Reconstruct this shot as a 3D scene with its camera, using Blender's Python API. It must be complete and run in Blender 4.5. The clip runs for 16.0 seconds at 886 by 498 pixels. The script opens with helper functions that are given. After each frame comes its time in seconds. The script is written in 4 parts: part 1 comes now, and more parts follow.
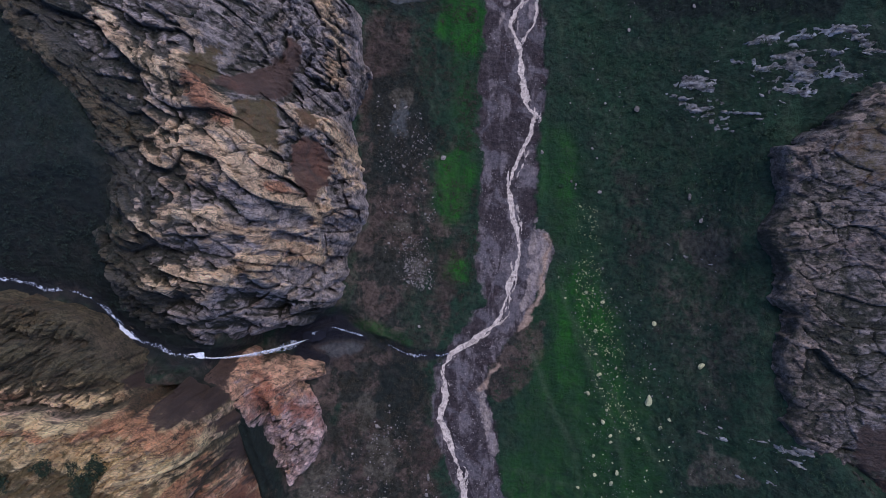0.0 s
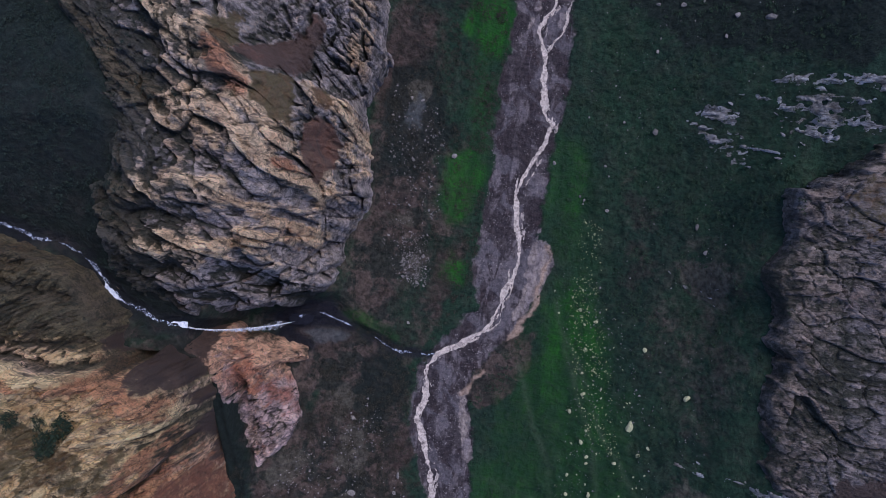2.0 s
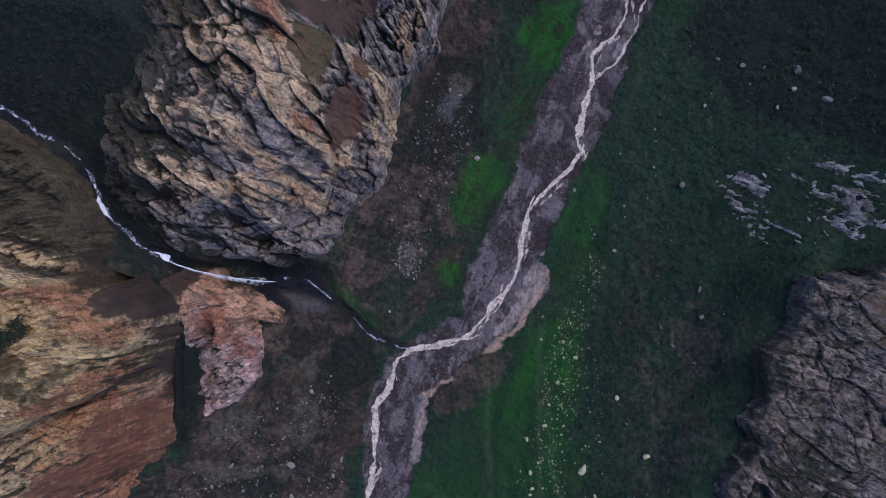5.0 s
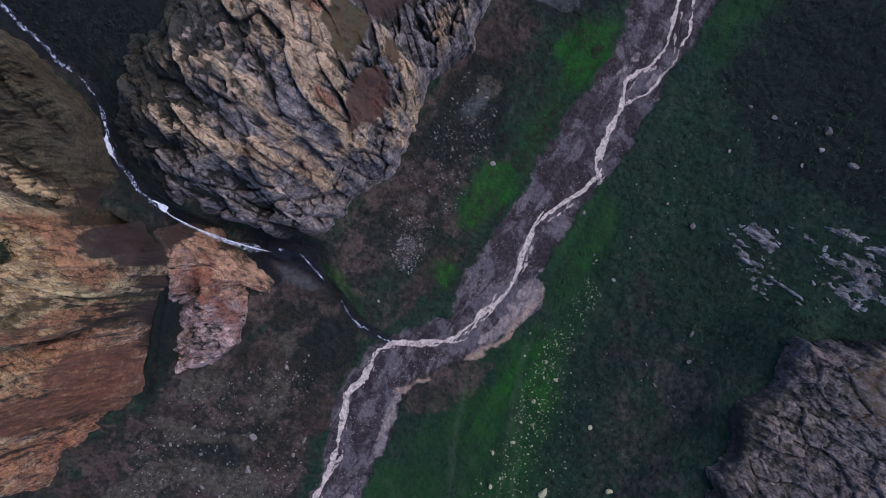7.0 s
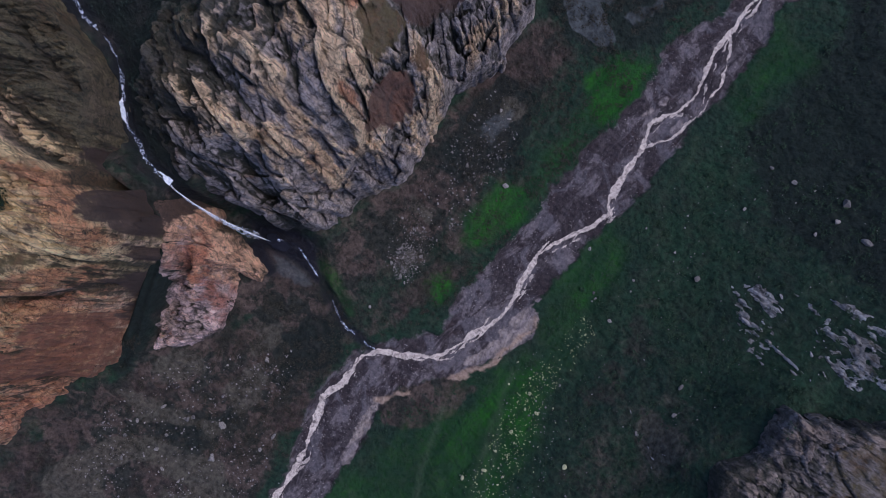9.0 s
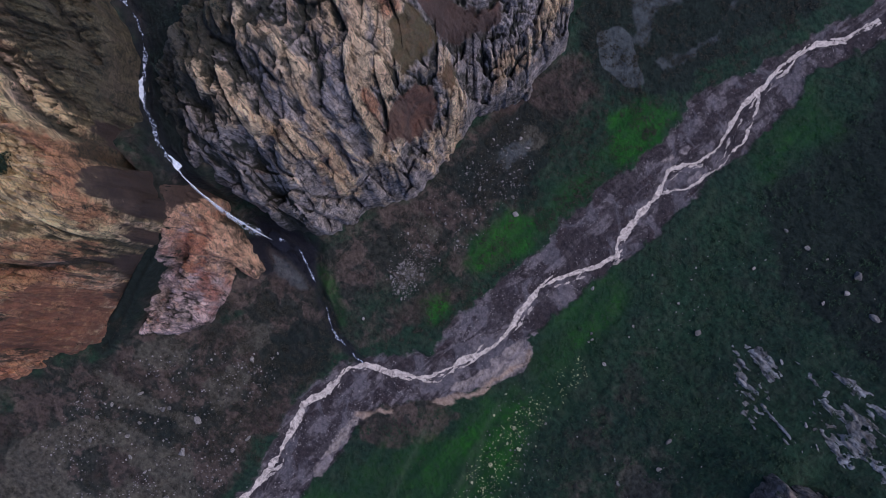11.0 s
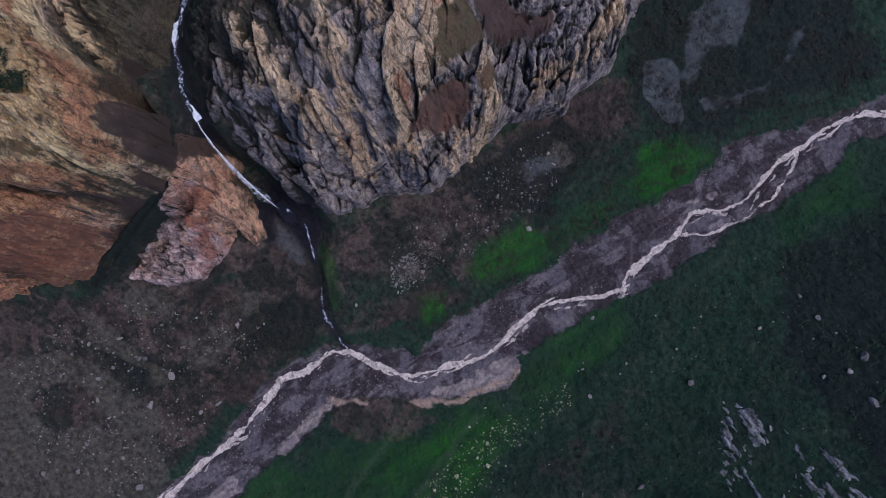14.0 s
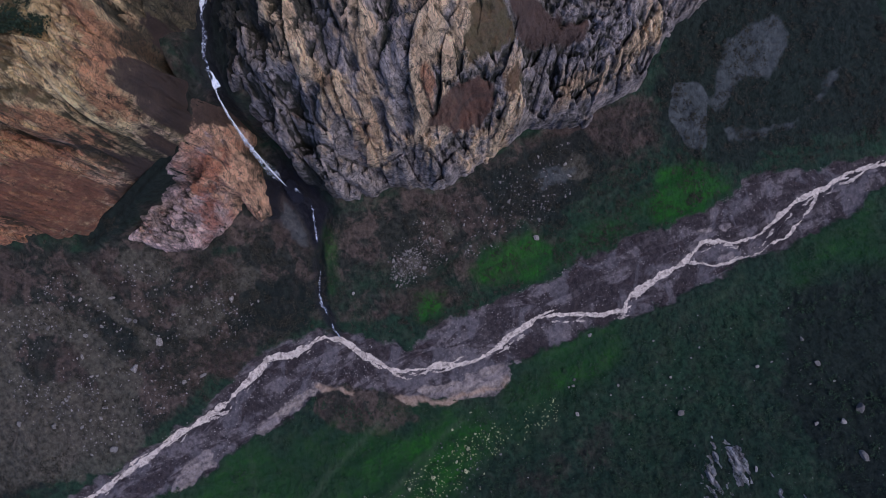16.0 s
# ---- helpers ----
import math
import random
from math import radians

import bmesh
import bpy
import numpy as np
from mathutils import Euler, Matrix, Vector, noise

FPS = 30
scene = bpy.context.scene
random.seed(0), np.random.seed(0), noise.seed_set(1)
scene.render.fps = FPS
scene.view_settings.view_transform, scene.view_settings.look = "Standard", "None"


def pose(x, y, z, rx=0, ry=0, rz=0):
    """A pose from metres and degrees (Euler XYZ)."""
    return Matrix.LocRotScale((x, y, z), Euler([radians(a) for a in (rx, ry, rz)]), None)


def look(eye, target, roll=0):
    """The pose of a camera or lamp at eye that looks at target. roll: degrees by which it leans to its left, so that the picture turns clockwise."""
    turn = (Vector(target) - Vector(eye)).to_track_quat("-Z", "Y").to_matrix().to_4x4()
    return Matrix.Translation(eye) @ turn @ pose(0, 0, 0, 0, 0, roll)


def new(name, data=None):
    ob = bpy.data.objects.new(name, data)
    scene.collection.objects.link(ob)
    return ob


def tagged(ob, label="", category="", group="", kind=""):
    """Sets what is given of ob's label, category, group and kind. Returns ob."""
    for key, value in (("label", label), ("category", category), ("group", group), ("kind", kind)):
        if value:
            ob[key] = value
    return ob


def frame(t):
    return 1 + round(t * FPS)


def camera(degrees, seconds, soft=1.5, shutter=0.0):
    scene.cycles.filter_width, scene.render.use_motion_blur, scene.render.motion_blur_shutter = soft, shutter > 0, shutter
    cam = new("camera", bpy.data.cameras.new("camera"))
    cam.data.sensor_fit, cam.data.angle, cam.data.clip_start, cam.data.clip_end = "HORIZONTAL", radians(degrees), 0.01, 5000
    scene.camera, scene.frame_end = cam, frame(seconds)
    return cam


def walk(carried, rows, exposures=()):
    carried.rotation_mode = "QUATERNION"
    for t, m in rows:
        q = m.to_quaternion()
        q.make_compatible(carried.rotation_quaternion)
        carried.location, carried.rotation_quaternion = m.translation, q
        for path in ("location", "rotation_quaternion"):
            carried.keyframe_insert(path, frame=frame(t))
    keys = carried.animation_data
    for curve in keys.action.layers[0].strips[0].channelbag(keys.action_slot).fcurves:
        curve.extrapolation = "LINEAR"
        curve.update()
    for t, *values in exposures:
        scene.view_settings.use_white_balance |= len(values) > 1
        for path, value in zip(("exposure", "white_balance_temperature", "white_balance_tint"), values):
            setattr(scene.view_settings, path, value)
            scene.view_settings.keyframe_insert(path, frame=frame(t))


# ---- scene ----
# ================= camera =================
cam = camera(68.0, 16.0, soft=0.6)
PATH = [
    (0, -0.00, -0.00, 301.63, -0.27, -0.35, 0.00),
    (0.5, -0.91, 0.11, 300.39, -0.34, -0.54, 1.66),
    (1, -1.62, 0.23, 299.24, -0.43, -0.69, 3.47),
    (1.5, -2.07, 0.35, 298.21, -0.50, -0.77, 5.24),
    (2, -2.27, 0.48, 297.22, -0.57, -0.81, 7.32),
    (2.5, -2.28, 0.57, 296.20, -0.64, -0.80, 9.42),
    (3, -2.20, 0.64, 295.21, -0.71, -0.76, 11.74),
    (3.5, -2.09, 0.74, 294.23, -0.78, -0.71, 13.98),
    (4, -1.98, 0.85, 293.23, -0.86, -0.66, 16.47),
    (6.5, -1.12, 1.52, 288.67, -1.13, -0.30, 29.04),
    (7, -1.14, 1.51, 287.63, -1.16, -0.26, 31.51),
    (7.5, -1.20, 1.45, 286.57, -1.02, -0.25, 33.75),
    (8, -1.33, 1.34, 285.48, -0.43, -0.26, 36.06),
    (8.5, -1.53, 1.21, 284.39, -0.05, -0.26, 38.09),
    (9, -1.78, 1.06, 283.31, 0.09, -0.27, 40.06),
    (11.5, -3.45, 0.60, 277.79, 1.87, -0.41, 49.14),
    (12, -3.53, 0.73, 276.79, 1.81, -0.38, 50.92),
    (12.5, -3.61, 0.86, 275.80, 1.73, -0.32, 52.60),
    (13, -3.67, 0.97, 274.81, 1.66, -0.27, 54.44),
    (13.5, -3.73, 1.06, 273.79, 1.62, -0.22, 56.08),
    (14, -3.83, 1.10, 272.79, 1.57, -0.17, 57.89),
    (14.5, -3.98, 1.09, 271.81, 1.51, -0.14, 59.55),
    (15, -4.19, 1.07, 270.81, 1.44, -0.12, 61.31),
    (15.5, -4.42, 1.02, 269.88, 1.38, -0.11, 62.99),
    (16, -4.66, 0.94, 269.01, 1.29, -0.08, 64.84),
]
walk(cam, [(t, pose(x, y, z, rx, ry, rz)) for t, x, y, z, rx, ry, rz in PATH], exposures=[(0, 0.11, 5430, 22), (16, -0.06, 5430, 22)])

# ================= light =================
world = bpy.data.worlds.new("sky")
scene.world = world
world.use_nodes = True
wn, wl = world.node_tree.nodes, world.node_tree.links
sky = wn.new("ShaderNodeTexSky")
sky.sky_type, sky.sun_disc = "NISHITA", False
SUN_AZ, SUN_EL = radians(40), radians(60)     # from north towards east
sky.sun_elevation, sky.sun_rotation = SUN_EL, SUN_AZ
sky.altitude, sky.dust_density = 1500, 2.0
wl.new(sky.outputs[0], wn["Background"].inputs[0])
wn["Background"].inputs[1].default_value = 0.18
sun = new("sun", bpy.data.lights.new("sun", "SUN"))
sun.data.energy, sun.data.angle, sun.data.color = 2.75, radians(34), (1.0, 0.88, 0.69)
way = Vector((math.sin(SUN_AZ) * math.cos(SUN_EL), math.cos(SUN_AZ) * math.cos(SUN_EL), math.sin(SUN_EL)))
sun.matrix_world = look(way * 400, (0, 0, 0))

# ================= materials =================
def material(name, rough=0.9):
    m = bpy.data.materials.new(name)
    m.use_nodes = True
    b = m.node_tree.nodes["Principled BSDF"]
    b.inputs["Roughness"].default_value = rough
    b.inputs["Specular IOR Level"].default_value = 0.25
    return m, m.node_tree.nodes, m.node_tree.links, b


def coords(n, l, scale=(1, 1, 1), turn=0.0):
    g = n.new("ShaderNodeNewGeometry")
    m = n.new("ShaderNodeMapping")
    m.inputs["Scale"].default_value = scale
    m.inputs["Rotation"].default_value = (0, 0, turn)
    l.new(g.outputs["Position"], m.inputs[0])
    return m.outputs[0]


def noise_tex(n, l, at, scale, detail=4, rough=0.6, warp=0.0):
    t = n.new("ShaderNodeTexNoise")
    t.inputs["Scale"].default_value, t.inputs["Detail"].default_value = scale, detail
    t.inputs["Roughness"].default_value, t.inputs["Distortion"].default_value = rough, warp
    l.new(at, t.inputs["Vector"])
    return t.outputs[0]


def stretch(n, l, value, lo=0.32, hi=0.68):
    """Noise drawn out to the whole of 0..1."""
    r = n.new("ShaderNodeMapRange")
    r.inputs[1].default_value, r.inputs[2].default_value = lo, hi
    l.new(value, r.inputs[0])
    return r.outputs[0]


def ramp(n, l, value, *stops):
    r = n.new("ShaderNodeValToRGB")
    e = r.color_ramp.elements
    e[0].position, e[0].color = stops[0][0], (*stops[0][1], 1)
    e[1].position, e[1].color = stops[-1][0], (*stops[-1][1], 1)
    for at, col in stops[1:-1]:
        e.new(at).color = (*col, 1)
    l.new(value, r.inputs[0])
    return r.outputs[0]


def mix(n, l, fac, a, b):
    m = n.new("ShaderNodeMix")
    m.data_type = "RGBA"
    for sock, v in ((m.inputs[0], fac), (m.inputs[6], a), (m.inputs[7], b)):
        if isinstance(v, (int, float)):
            sock.default_value = v
        elif isinstance(v, tuple):
            sock.default_value = (*v, 1)
        else:
            l.new(v, sock)
    return m.outputs[2]


def attr(n, name):
    a = n.new("ShaderNodeAttribute")
    a.attribute_name = name
    return a.outputs["Fac"]


def maths(n, l, op, a, b=0.0, clamp=False):
    m = n.new("ShaderNodeMath")
    m.operation, m.use_clamp = op, clamp
    for sock, v in ((m.inputs[0], a), (m.inputs[1], b)):
        if isinstance(v, (int, float)):
            sock.default_value = v
        else:
            l.new(v, sock)
    return m.outputs[0]


def bump(n, l, b, height, strength, far):
    k = n.new("ShaderNodeBump")
    k.inputs["Strength"].default_value, k.inputs["Distance"].default_value = strength, far
    l.new(height, k.inputs["Height"])
    l.new(k.outputs[0], b.inputs["Normal"])


def soft_edge(n, l, mask, at, scale, amount):
    """A mask from the mesh, its edge broken up by noise."""
    k = maths(n, l, "SUBTRACT", noise_tex(n, l, at, scale, 5, 0.65), 0.5)
    k = maths(n, l, "MULTIPLY", k, amount)
    s = maths(n, l, "ADD", mask, k)
    r = n.new("ShaderNodeMapRange")
    r.inputs[1].default_value, r.inputs[2].default_value = 0.35, 0.65
    l.new(s, r.inputs[0])
    return r.outputs[0]


def chips(n, l, at, scale):
    """Angular pieces: a random value for each, and the distance to its joint."""
    out = []
    for feature in ("F1", "DISTANCE_TO_EDGE"):
        v = n.new("ShaderNodeTexVoronoi")
        v.feature = feature
        v.inputs["Scale"].default_value, v.inputs["Randomness"].default_value = scale, 1.0
        l.new(at, v.inputs["Vector"])
        out.append(v)
    k = n.new("ShaderNodeSeparateColor")
    l.new(out[0].outputs["Color"], k.inputs[0])
    return k.outputs[0], out[1].outputs["Distance"]


def brightened(n, l, col, value):
    h = n.new("ShaderNodeHueSaturation")
    l.new(col, h.inputs["Color"])
    l.new(value, h.inputs["Value"])
    return h.outputs[0]


def rock_material(name, turn, pale, grey, dark, buff, red):
    """Weathered rock: turn is the strike of its layers. Grey faces, buff crests that also hold a sunlit warmth, rust,
    lichen and dry turf in their own places.
    """
    m, n, l, b = material(name, 0.92)
    at = coords(n, l)
    along = coords(n, l, (0.35, 1, 0.6), turn)
    layer = stretch(n, l, noise_tex(n, l, along, 0.42, 7, 0.72, 0.8), 0.36, 0.64)
    patch = stretch(n, l, noise_tex(n, l, at, 0.10, 5, 0.62, 0.6), 0.36, 0.64)
    grain = stretch(n, l, noise_tex(n, l, at, 1.3, 6, 0.75), 0.36, 0.66)
    tone = attr(n, "tone")
    k = maths(n, l, "ADD", maths(n, l, "MULTIPLY", layer, 0.28), maths(n, l, "ADD", maths(n, l, "MULTIPLY", tone, 0.40), maths(n, l, "MULTIPLY", patch, 0.32)))
    col = ramp(n, l, k, (0.18, dark), (0.42, grey), (0.56, tuple(0.5 * (p + g) for p, g in zip(pale, grey))), (0.80, pale))
    olive = tuple(0.75 * c for c in (0.245, 0.205, 0.150))
    col = mix(n, l, maths(n, l, "MULTIPLY", stretch(n, l, noise_tex(n, l, at, 0.07, 4, 0.6), 0.46, 0.62), 0.5), col, mix(n, l, layer, tuple(0.45 * c for c in olive), tuple(1.5 * c for c in olive)))
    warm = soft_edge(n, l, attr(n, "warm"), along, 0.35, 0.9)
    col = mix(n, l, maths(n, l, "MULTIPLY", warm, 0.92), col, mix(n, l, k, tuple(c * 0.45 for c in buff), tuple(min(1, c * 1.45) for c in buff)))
    # Rust-red rock; the mask also holds the dome lip's sunlit orange.
    rust = soft_edge(n, l, attr(n, "red"), at, 0.2, 0.9)
    col = mix(n, l, maths(n, l, "MULTIPLY", rust, 0.7), col, mix(n, l, grain, tuple(c * 0.5 for c in red), red))
    col = mix(n, l, maths(n, l, "MULTIPLY", ramp(n, l, grain, (0.05, (1, 1, 1)), (0.30, (0, 0, 0))), 0.4), col, tuple(c * 0.6 for c in dark))
    for scale, much in ((0.22, 0.55),):
        crack = maths(n, l, "ABSOLUTE", maths(n, l, "SUBTRACT", noise_tex(n, l, along, scale, 4, 0.6, 0.9), 0.5))
        col = mix(n, l, maths(n, l, "MULTIPLY", ramp(n, l, crack, (0.004, (1, 1, 1)), (0.024, (0, 0, 0))), much), col, tuple(c * 0.35 for c in dark))
    dash = noise_tex(n, l, coords(n, l, (0.2, 1, 0.5), turn), 0.62, 3, 0.55, 0.3)
    col = mix(n, l, maths(n, l, "MULTIPLY", ramp(n, l, dash, (0.36, (1, 1, 1)), (0.42, (0, 0, 0))), 0.7), col, tuple(c * 0.5 for c in dark))
    bent = n.new("ShaderNodeVectorMath")
    bent.operation = "MULTIPLY_ADD"
    wave = n.new("ShaderNodeTexNoise")
    wave.inputs["Scale"].default_value, wave.inputs["Detail"].default_value = 0.5, 3
    l.new(at, wave.inputs["Vector"])
    l.new(wave.outputs["Color"], bent.inputs[0])
    bent.inputs[1].default_value = (0.7, 0.7, 0.7)
    l.new(coords(n, l, (0.45, 1, 0.7), turn), bent.inputs[2])
    slab, slab_joint = chips(n, l, bent.outputs[0], 0.30)
    chip_tone, chip_joint = chips(n, l, bent.outputs[0], 0.85)
    light = maths(n, l, "ADD", 0.68, maths(n, l, "ADD", maths(n, l, "MULTIPLY", slab, 0.55), maths(n, l, "MULTIPLY", chip_tone, 0.48)))
    col = brightened(n, l, col, light)
    for joint, wide, much in ((slab_joint, 0.04, 0.40), (chip_joint, 0.05, 0.12)):
        col = mix(n, l, maths(n, l, "MULTIPLY", ramp(n, l, joint, (0.0, (1, 1, 1)), (wide, (0, 0, 0))), much), col, tuple(c * 0.5 for c in dark))
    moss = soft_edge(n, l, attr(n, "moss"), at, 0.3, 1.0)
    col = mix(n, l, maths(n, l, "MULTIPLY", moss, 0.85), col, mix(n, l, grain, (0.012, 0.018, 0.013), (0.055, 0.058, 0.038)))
    dry = soft_edge(n, l, attr(n, "heath"), at, 0.35, 1.0)
    hue = maths(n, l, "ADD", attr(n, "hue"), maths(n, l, "MULTIPLY", maths(n, l, "SUBTRACT", patch, 0.5), 0.18))
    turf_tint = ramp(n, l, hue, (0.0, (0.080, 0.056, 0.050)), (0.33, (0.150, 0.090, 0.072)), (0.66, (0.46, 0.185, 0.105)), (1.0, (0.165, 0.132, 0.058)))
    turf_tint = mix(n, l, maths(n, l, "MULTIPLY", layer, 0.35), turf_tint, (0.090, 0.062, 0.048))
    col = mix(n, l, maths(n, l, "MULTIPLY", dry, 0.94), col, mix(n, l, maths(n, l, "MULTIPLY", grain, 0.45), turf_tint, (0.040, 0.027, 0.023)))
    l.new(col, b.inputs["Base Color"])
    facets = maths(n, l, "ADD", maths(n, l, "MULTIPLY", slab, 0.8), maths(n, l, "MULTIPLY", chip_tone, 0.5))
    bump(n, l, b, maths(n, l, "ADD", maths(n, l, "ADD", maths(n, l, "MULTIPLY", layer, 0.7), grain), facets), 1.0, 0.7)
    return m


ROCK_W = rock_material("rock_layered_buff", 0.53, (0.57, 0.475, 0.44), (0.285, 0.248, 0.245), (0.075, 0.068, 0.072), (0.88, 0.52, 0.32), (0.50, 0.17, 0.08))
ROCK_SW = rock_material("rock_buff_red", -0.64, (0.84, 0.575, 0.38), (0.52, 0.36, 0.25), (0.095, 0.070, 0.062), (0.97, 0.56, 0.29), (0.50, 0.16, 0.075))
ROCK_P = rock_material("rock_pink", -0.55, (0.90, 0.66, 0.61), (0.56, 0.41, 0.40), (0.11, 0.085, 0.092), (0.94, 0.45, 0.28), (0.50, 0.16, 0.09))
ROCK_E = rock_material("rock_grey_pink", 0.24, (0.30, 0.255, 0.242), (0.165, 0.145, 0.143), (0.052, 0.047, 0.048), (0.30, 0.23, 0.185), (0.32, 0.17, 0.12))


def ground_material():
    m, n, l, b = material("valley_ground", 0.95)
    at = coords(n, l)
    fine = stretch(n, l, noise_tex(n, l, at, 0.50, 6, 0.66), 0.34, 0.66)
    mid = stretch(n, l, noise_tex(n, l, at, 0.16, 6, 0.66, 0.4), 0.36, 0.64)
    big = stretch(n, l, noise_tex(n, l, at, 0.035, 4, 0.6), 0.36, 0.64)
    speck = noise_tex(n, l, at, 1.9, 3, 0.7)
    scrub = mix(n, l, fine, (0.006, 0.024, 0.012), (0.032, 0.082, 0.042))
    scrub = mix(n, l, big, scrub, mix(n, l, fine, (0.0045, 0.017, 0.011), (0.023, 0.055, 0.036)))
    soil = mix(n, l, fine, (0.052, 0.037, 0.032), (0.170, 0.122, 0.102))
    col = mix(n, l, maths(n, l, "MULTIPLY", ramp(n, l, mid, (0.35, (0, 0, 0)), (0.9, (1, 1, 1))), 0.6), scrub, mix(n, l, 0.22, scrub, soil))
    dry = soft_edge(n, l, attr(n, "soil"), at, 0.12, 0.9)
    heathy = mix(n, l, ramp(n, l, maths(n, l, "ADD", maths(n, l, "MULTIPLY", mid, 0.6), maths(n, l, "MULTIPLY", stretch(n, l, noise_tex(n, l, at, 0.055, 4, 0.6, 0.5), 0.38, 0.62), 0.4)), (0.42, (0, 0, 0)), (0.62, (1, 1, 1))), mix(n, l, fine, (0.009, 0.012, 0.010), (0.058, 0.055, 0.047)), soil)
    heathy = mix(n, l, maths(n, l, "MULTIPLY", ramp(n, l, big, (0.45, (0, 0, 0)), (0.85, (1, 1, 1))), 0.7), heathy, mix(n, l, fine, (0.036, 0.022, 0.020), (0.120, 0.080, 0.070)))
    col = mix(n, l, maths(n, l, "MULTIPLY", dry, 0.92), col, heathy)
    # Dark brush, with the shade of the north-east slope and gully in its colour.
    brush_and_shade = soft_edge(n, l, attr(n, "dark"), at, 0.15, 0.9)
    col = mix(n, l, maths(n, l, "MULTIPLY", brush_and_shade, 0.85), col, mix(n, l, fine, (0.004, 0.009, 0.008), (0.023, 0.032, 0.028)))
    streak = stretch(n, l, noise_tex(n, l, coords(n, l, (1, 0.12, 1), 0.25), 0.16, 4, 0.6), 0.36, 0.64)
    grass = mix(n, l, streak, (0.006, 0.085, 0.005), (0.030, 0.190, 0.009))
    grass = mix(n, l, maths(n, l, "MULTIPLY", fine, 0.6), grass, (0.015, 0.040, 0.014))
    col = mix(n, l, maths(n, l, "MULTIPLY", maths(n, l, "MULTIPLY", attr(n, "grass"), maths(n, l, "ADD", 0.72, maths(n, l, "MULTIPLY", mid, 0.6)), True), 0.92), col, grass)
    col = mix(n, l, maths(n, l, "MULTIPLY", attr(n, "track"), 0.55), col, (0.085, 0.125, 0.070))
    scree = mix(n, l, fine, (0.044, 0.040, 0.031), (0.165, 0.148, 0.115))
    col = mix(n, l, maths(n, l, "MULTIPLY", soft_edge(n, l, attr(n, "scree"), at, 0.2, 0.9), 0.8), col, scree)
    col = mix(n, l, maths(n, l, "MULTIPLY", soft_edge(n, l, attr(n, "talus"), at, 0.14, 1.0), 0.62), col, mix(n, l, maths(n, l, "ADD", maths(n, l, "MULTIPLY", mid, 0.5), maths(n, l, "MULTIPLY", fine, 0.5)), (0.070, 0.080, 0.088), (0.185, 0.200, 0.215)))
    isle = noise_tex(n, l, at, 0.075, 5, 0.55, 0.9)
    bars = stretch(n, l, noise_tex(n, l, coords(n, l, (1, 0.3, 1), 0.1), 0.17, 5, 0.58, 0.9), 0.36, 0.64)
    gravel = mix(n, l, fine, (0.036, 0.028, 0.036), (0.100, 0.082, 0.090))
    gravel = mix(n, l, maths(n, l, "MULTIPLY", ramp(n, l, mid, (0.40, (0, 0, 0)), (0.75, (1, 1, 1))), 0.85), gravel, mix(n, l, fine, (0.024, 0.017, 0.020), (0.088, 0.062, 0.066)))
    gravel = mix(n, l, maths(n, l, "MULTIPLY", ramp(n, l, bars, (0.42, (0, 0, 0)), (0.76, (1, 1, 1))), 0.9), gravel, mix(n, l, fine, (0.10, 0.085, 0.095), (0.31, 0.265, 0.275)))
    gravel = mix(n, l, maths(n, l, "MULTIPLY", ramp(n, l, isle, (0.54, (0, 0, 0)), (0.60, (1, 1, 1))), 0.7), gravel, mix(n, l, fine, (0.115, 0.105, 0.122), (0.225, 0.20, 0.22)))
    gravel = mix(n, l, maths(n, l, "MULTIPLY", ramp(n, l, isle, (0.44, (1, 1, 1)), (0.50, (0, 0, 0))), 0.75), gravel, mix(n, l, fine, (0.024, 0.019, 0.024), (0.072, 0.055, 0.058)))
    gravel = mix(n, l, maths(n, l, "MULTIPLY", ramp(n, l, speck, (0.66, (0, 0, 0)), (0.72, (1, 1, 1))), 0.5), gravel, (0.36, 0.32, 0.33))
    col = mix(n, l, soft_edge(n, l, attr(n, "bed"), at, 0.3, 0.9), col, gravel)
    pale = mix(n, l, bars, mix(n, l, fine, (0.17, 0.14, 0.15), (0.42, 0.355, 0.365)), mix(n, l, fine, (0.27, 0.215, 0.20), (0.60, 0.50, 0.44)))
    torn = ramp(n, l, noise_tex(n, l, coords(n, l, (1, 0.5, 1), 0.3), 0.33, 5, 0.65, 0.5), (0.38, (0.35, 0.35, 0.35)), (0.53, (1, 1, 1)))
    col = mix(n, l, maths(n, l, "MULTIPLY", soft_edge(n, l, attr(n, "silt"), at, 0.26, 1.5), torn), col, pale)
    col = mix(n, l, maths(n, l, "MULTIPLY", attr(n, "bank"), 0.9), col, mix(n, l, fine, (0.34, 0.225, 0.165), (0.72, 0.53, 0.41)))
    # Damp ground and the basin's shade share this near-black colour.
    wet_and_shade = attr(n, "wet_and_shade")
    col = mix(n, l, wet_and_shade, col, (0.010, 0.010, 0.018))
    col = mix(n, l, 0.38, col, (0.002, 0.002, 0.002))
    l.new(col, b.inputs["Base Color"])
    l.new(maths(n, l, "SUBTRACT", 0.95, maths(n, l, "MULTIPLY", wet_and_shade, 0.5)), b.inputs["Roughness"])
    bump(n, l, b, maths(n, l, "ADD", fine, maths(n, l, "MULTIPLY", mid, 0.5)), 0.8, 0.9)
    return m


GROUND = ground_material()


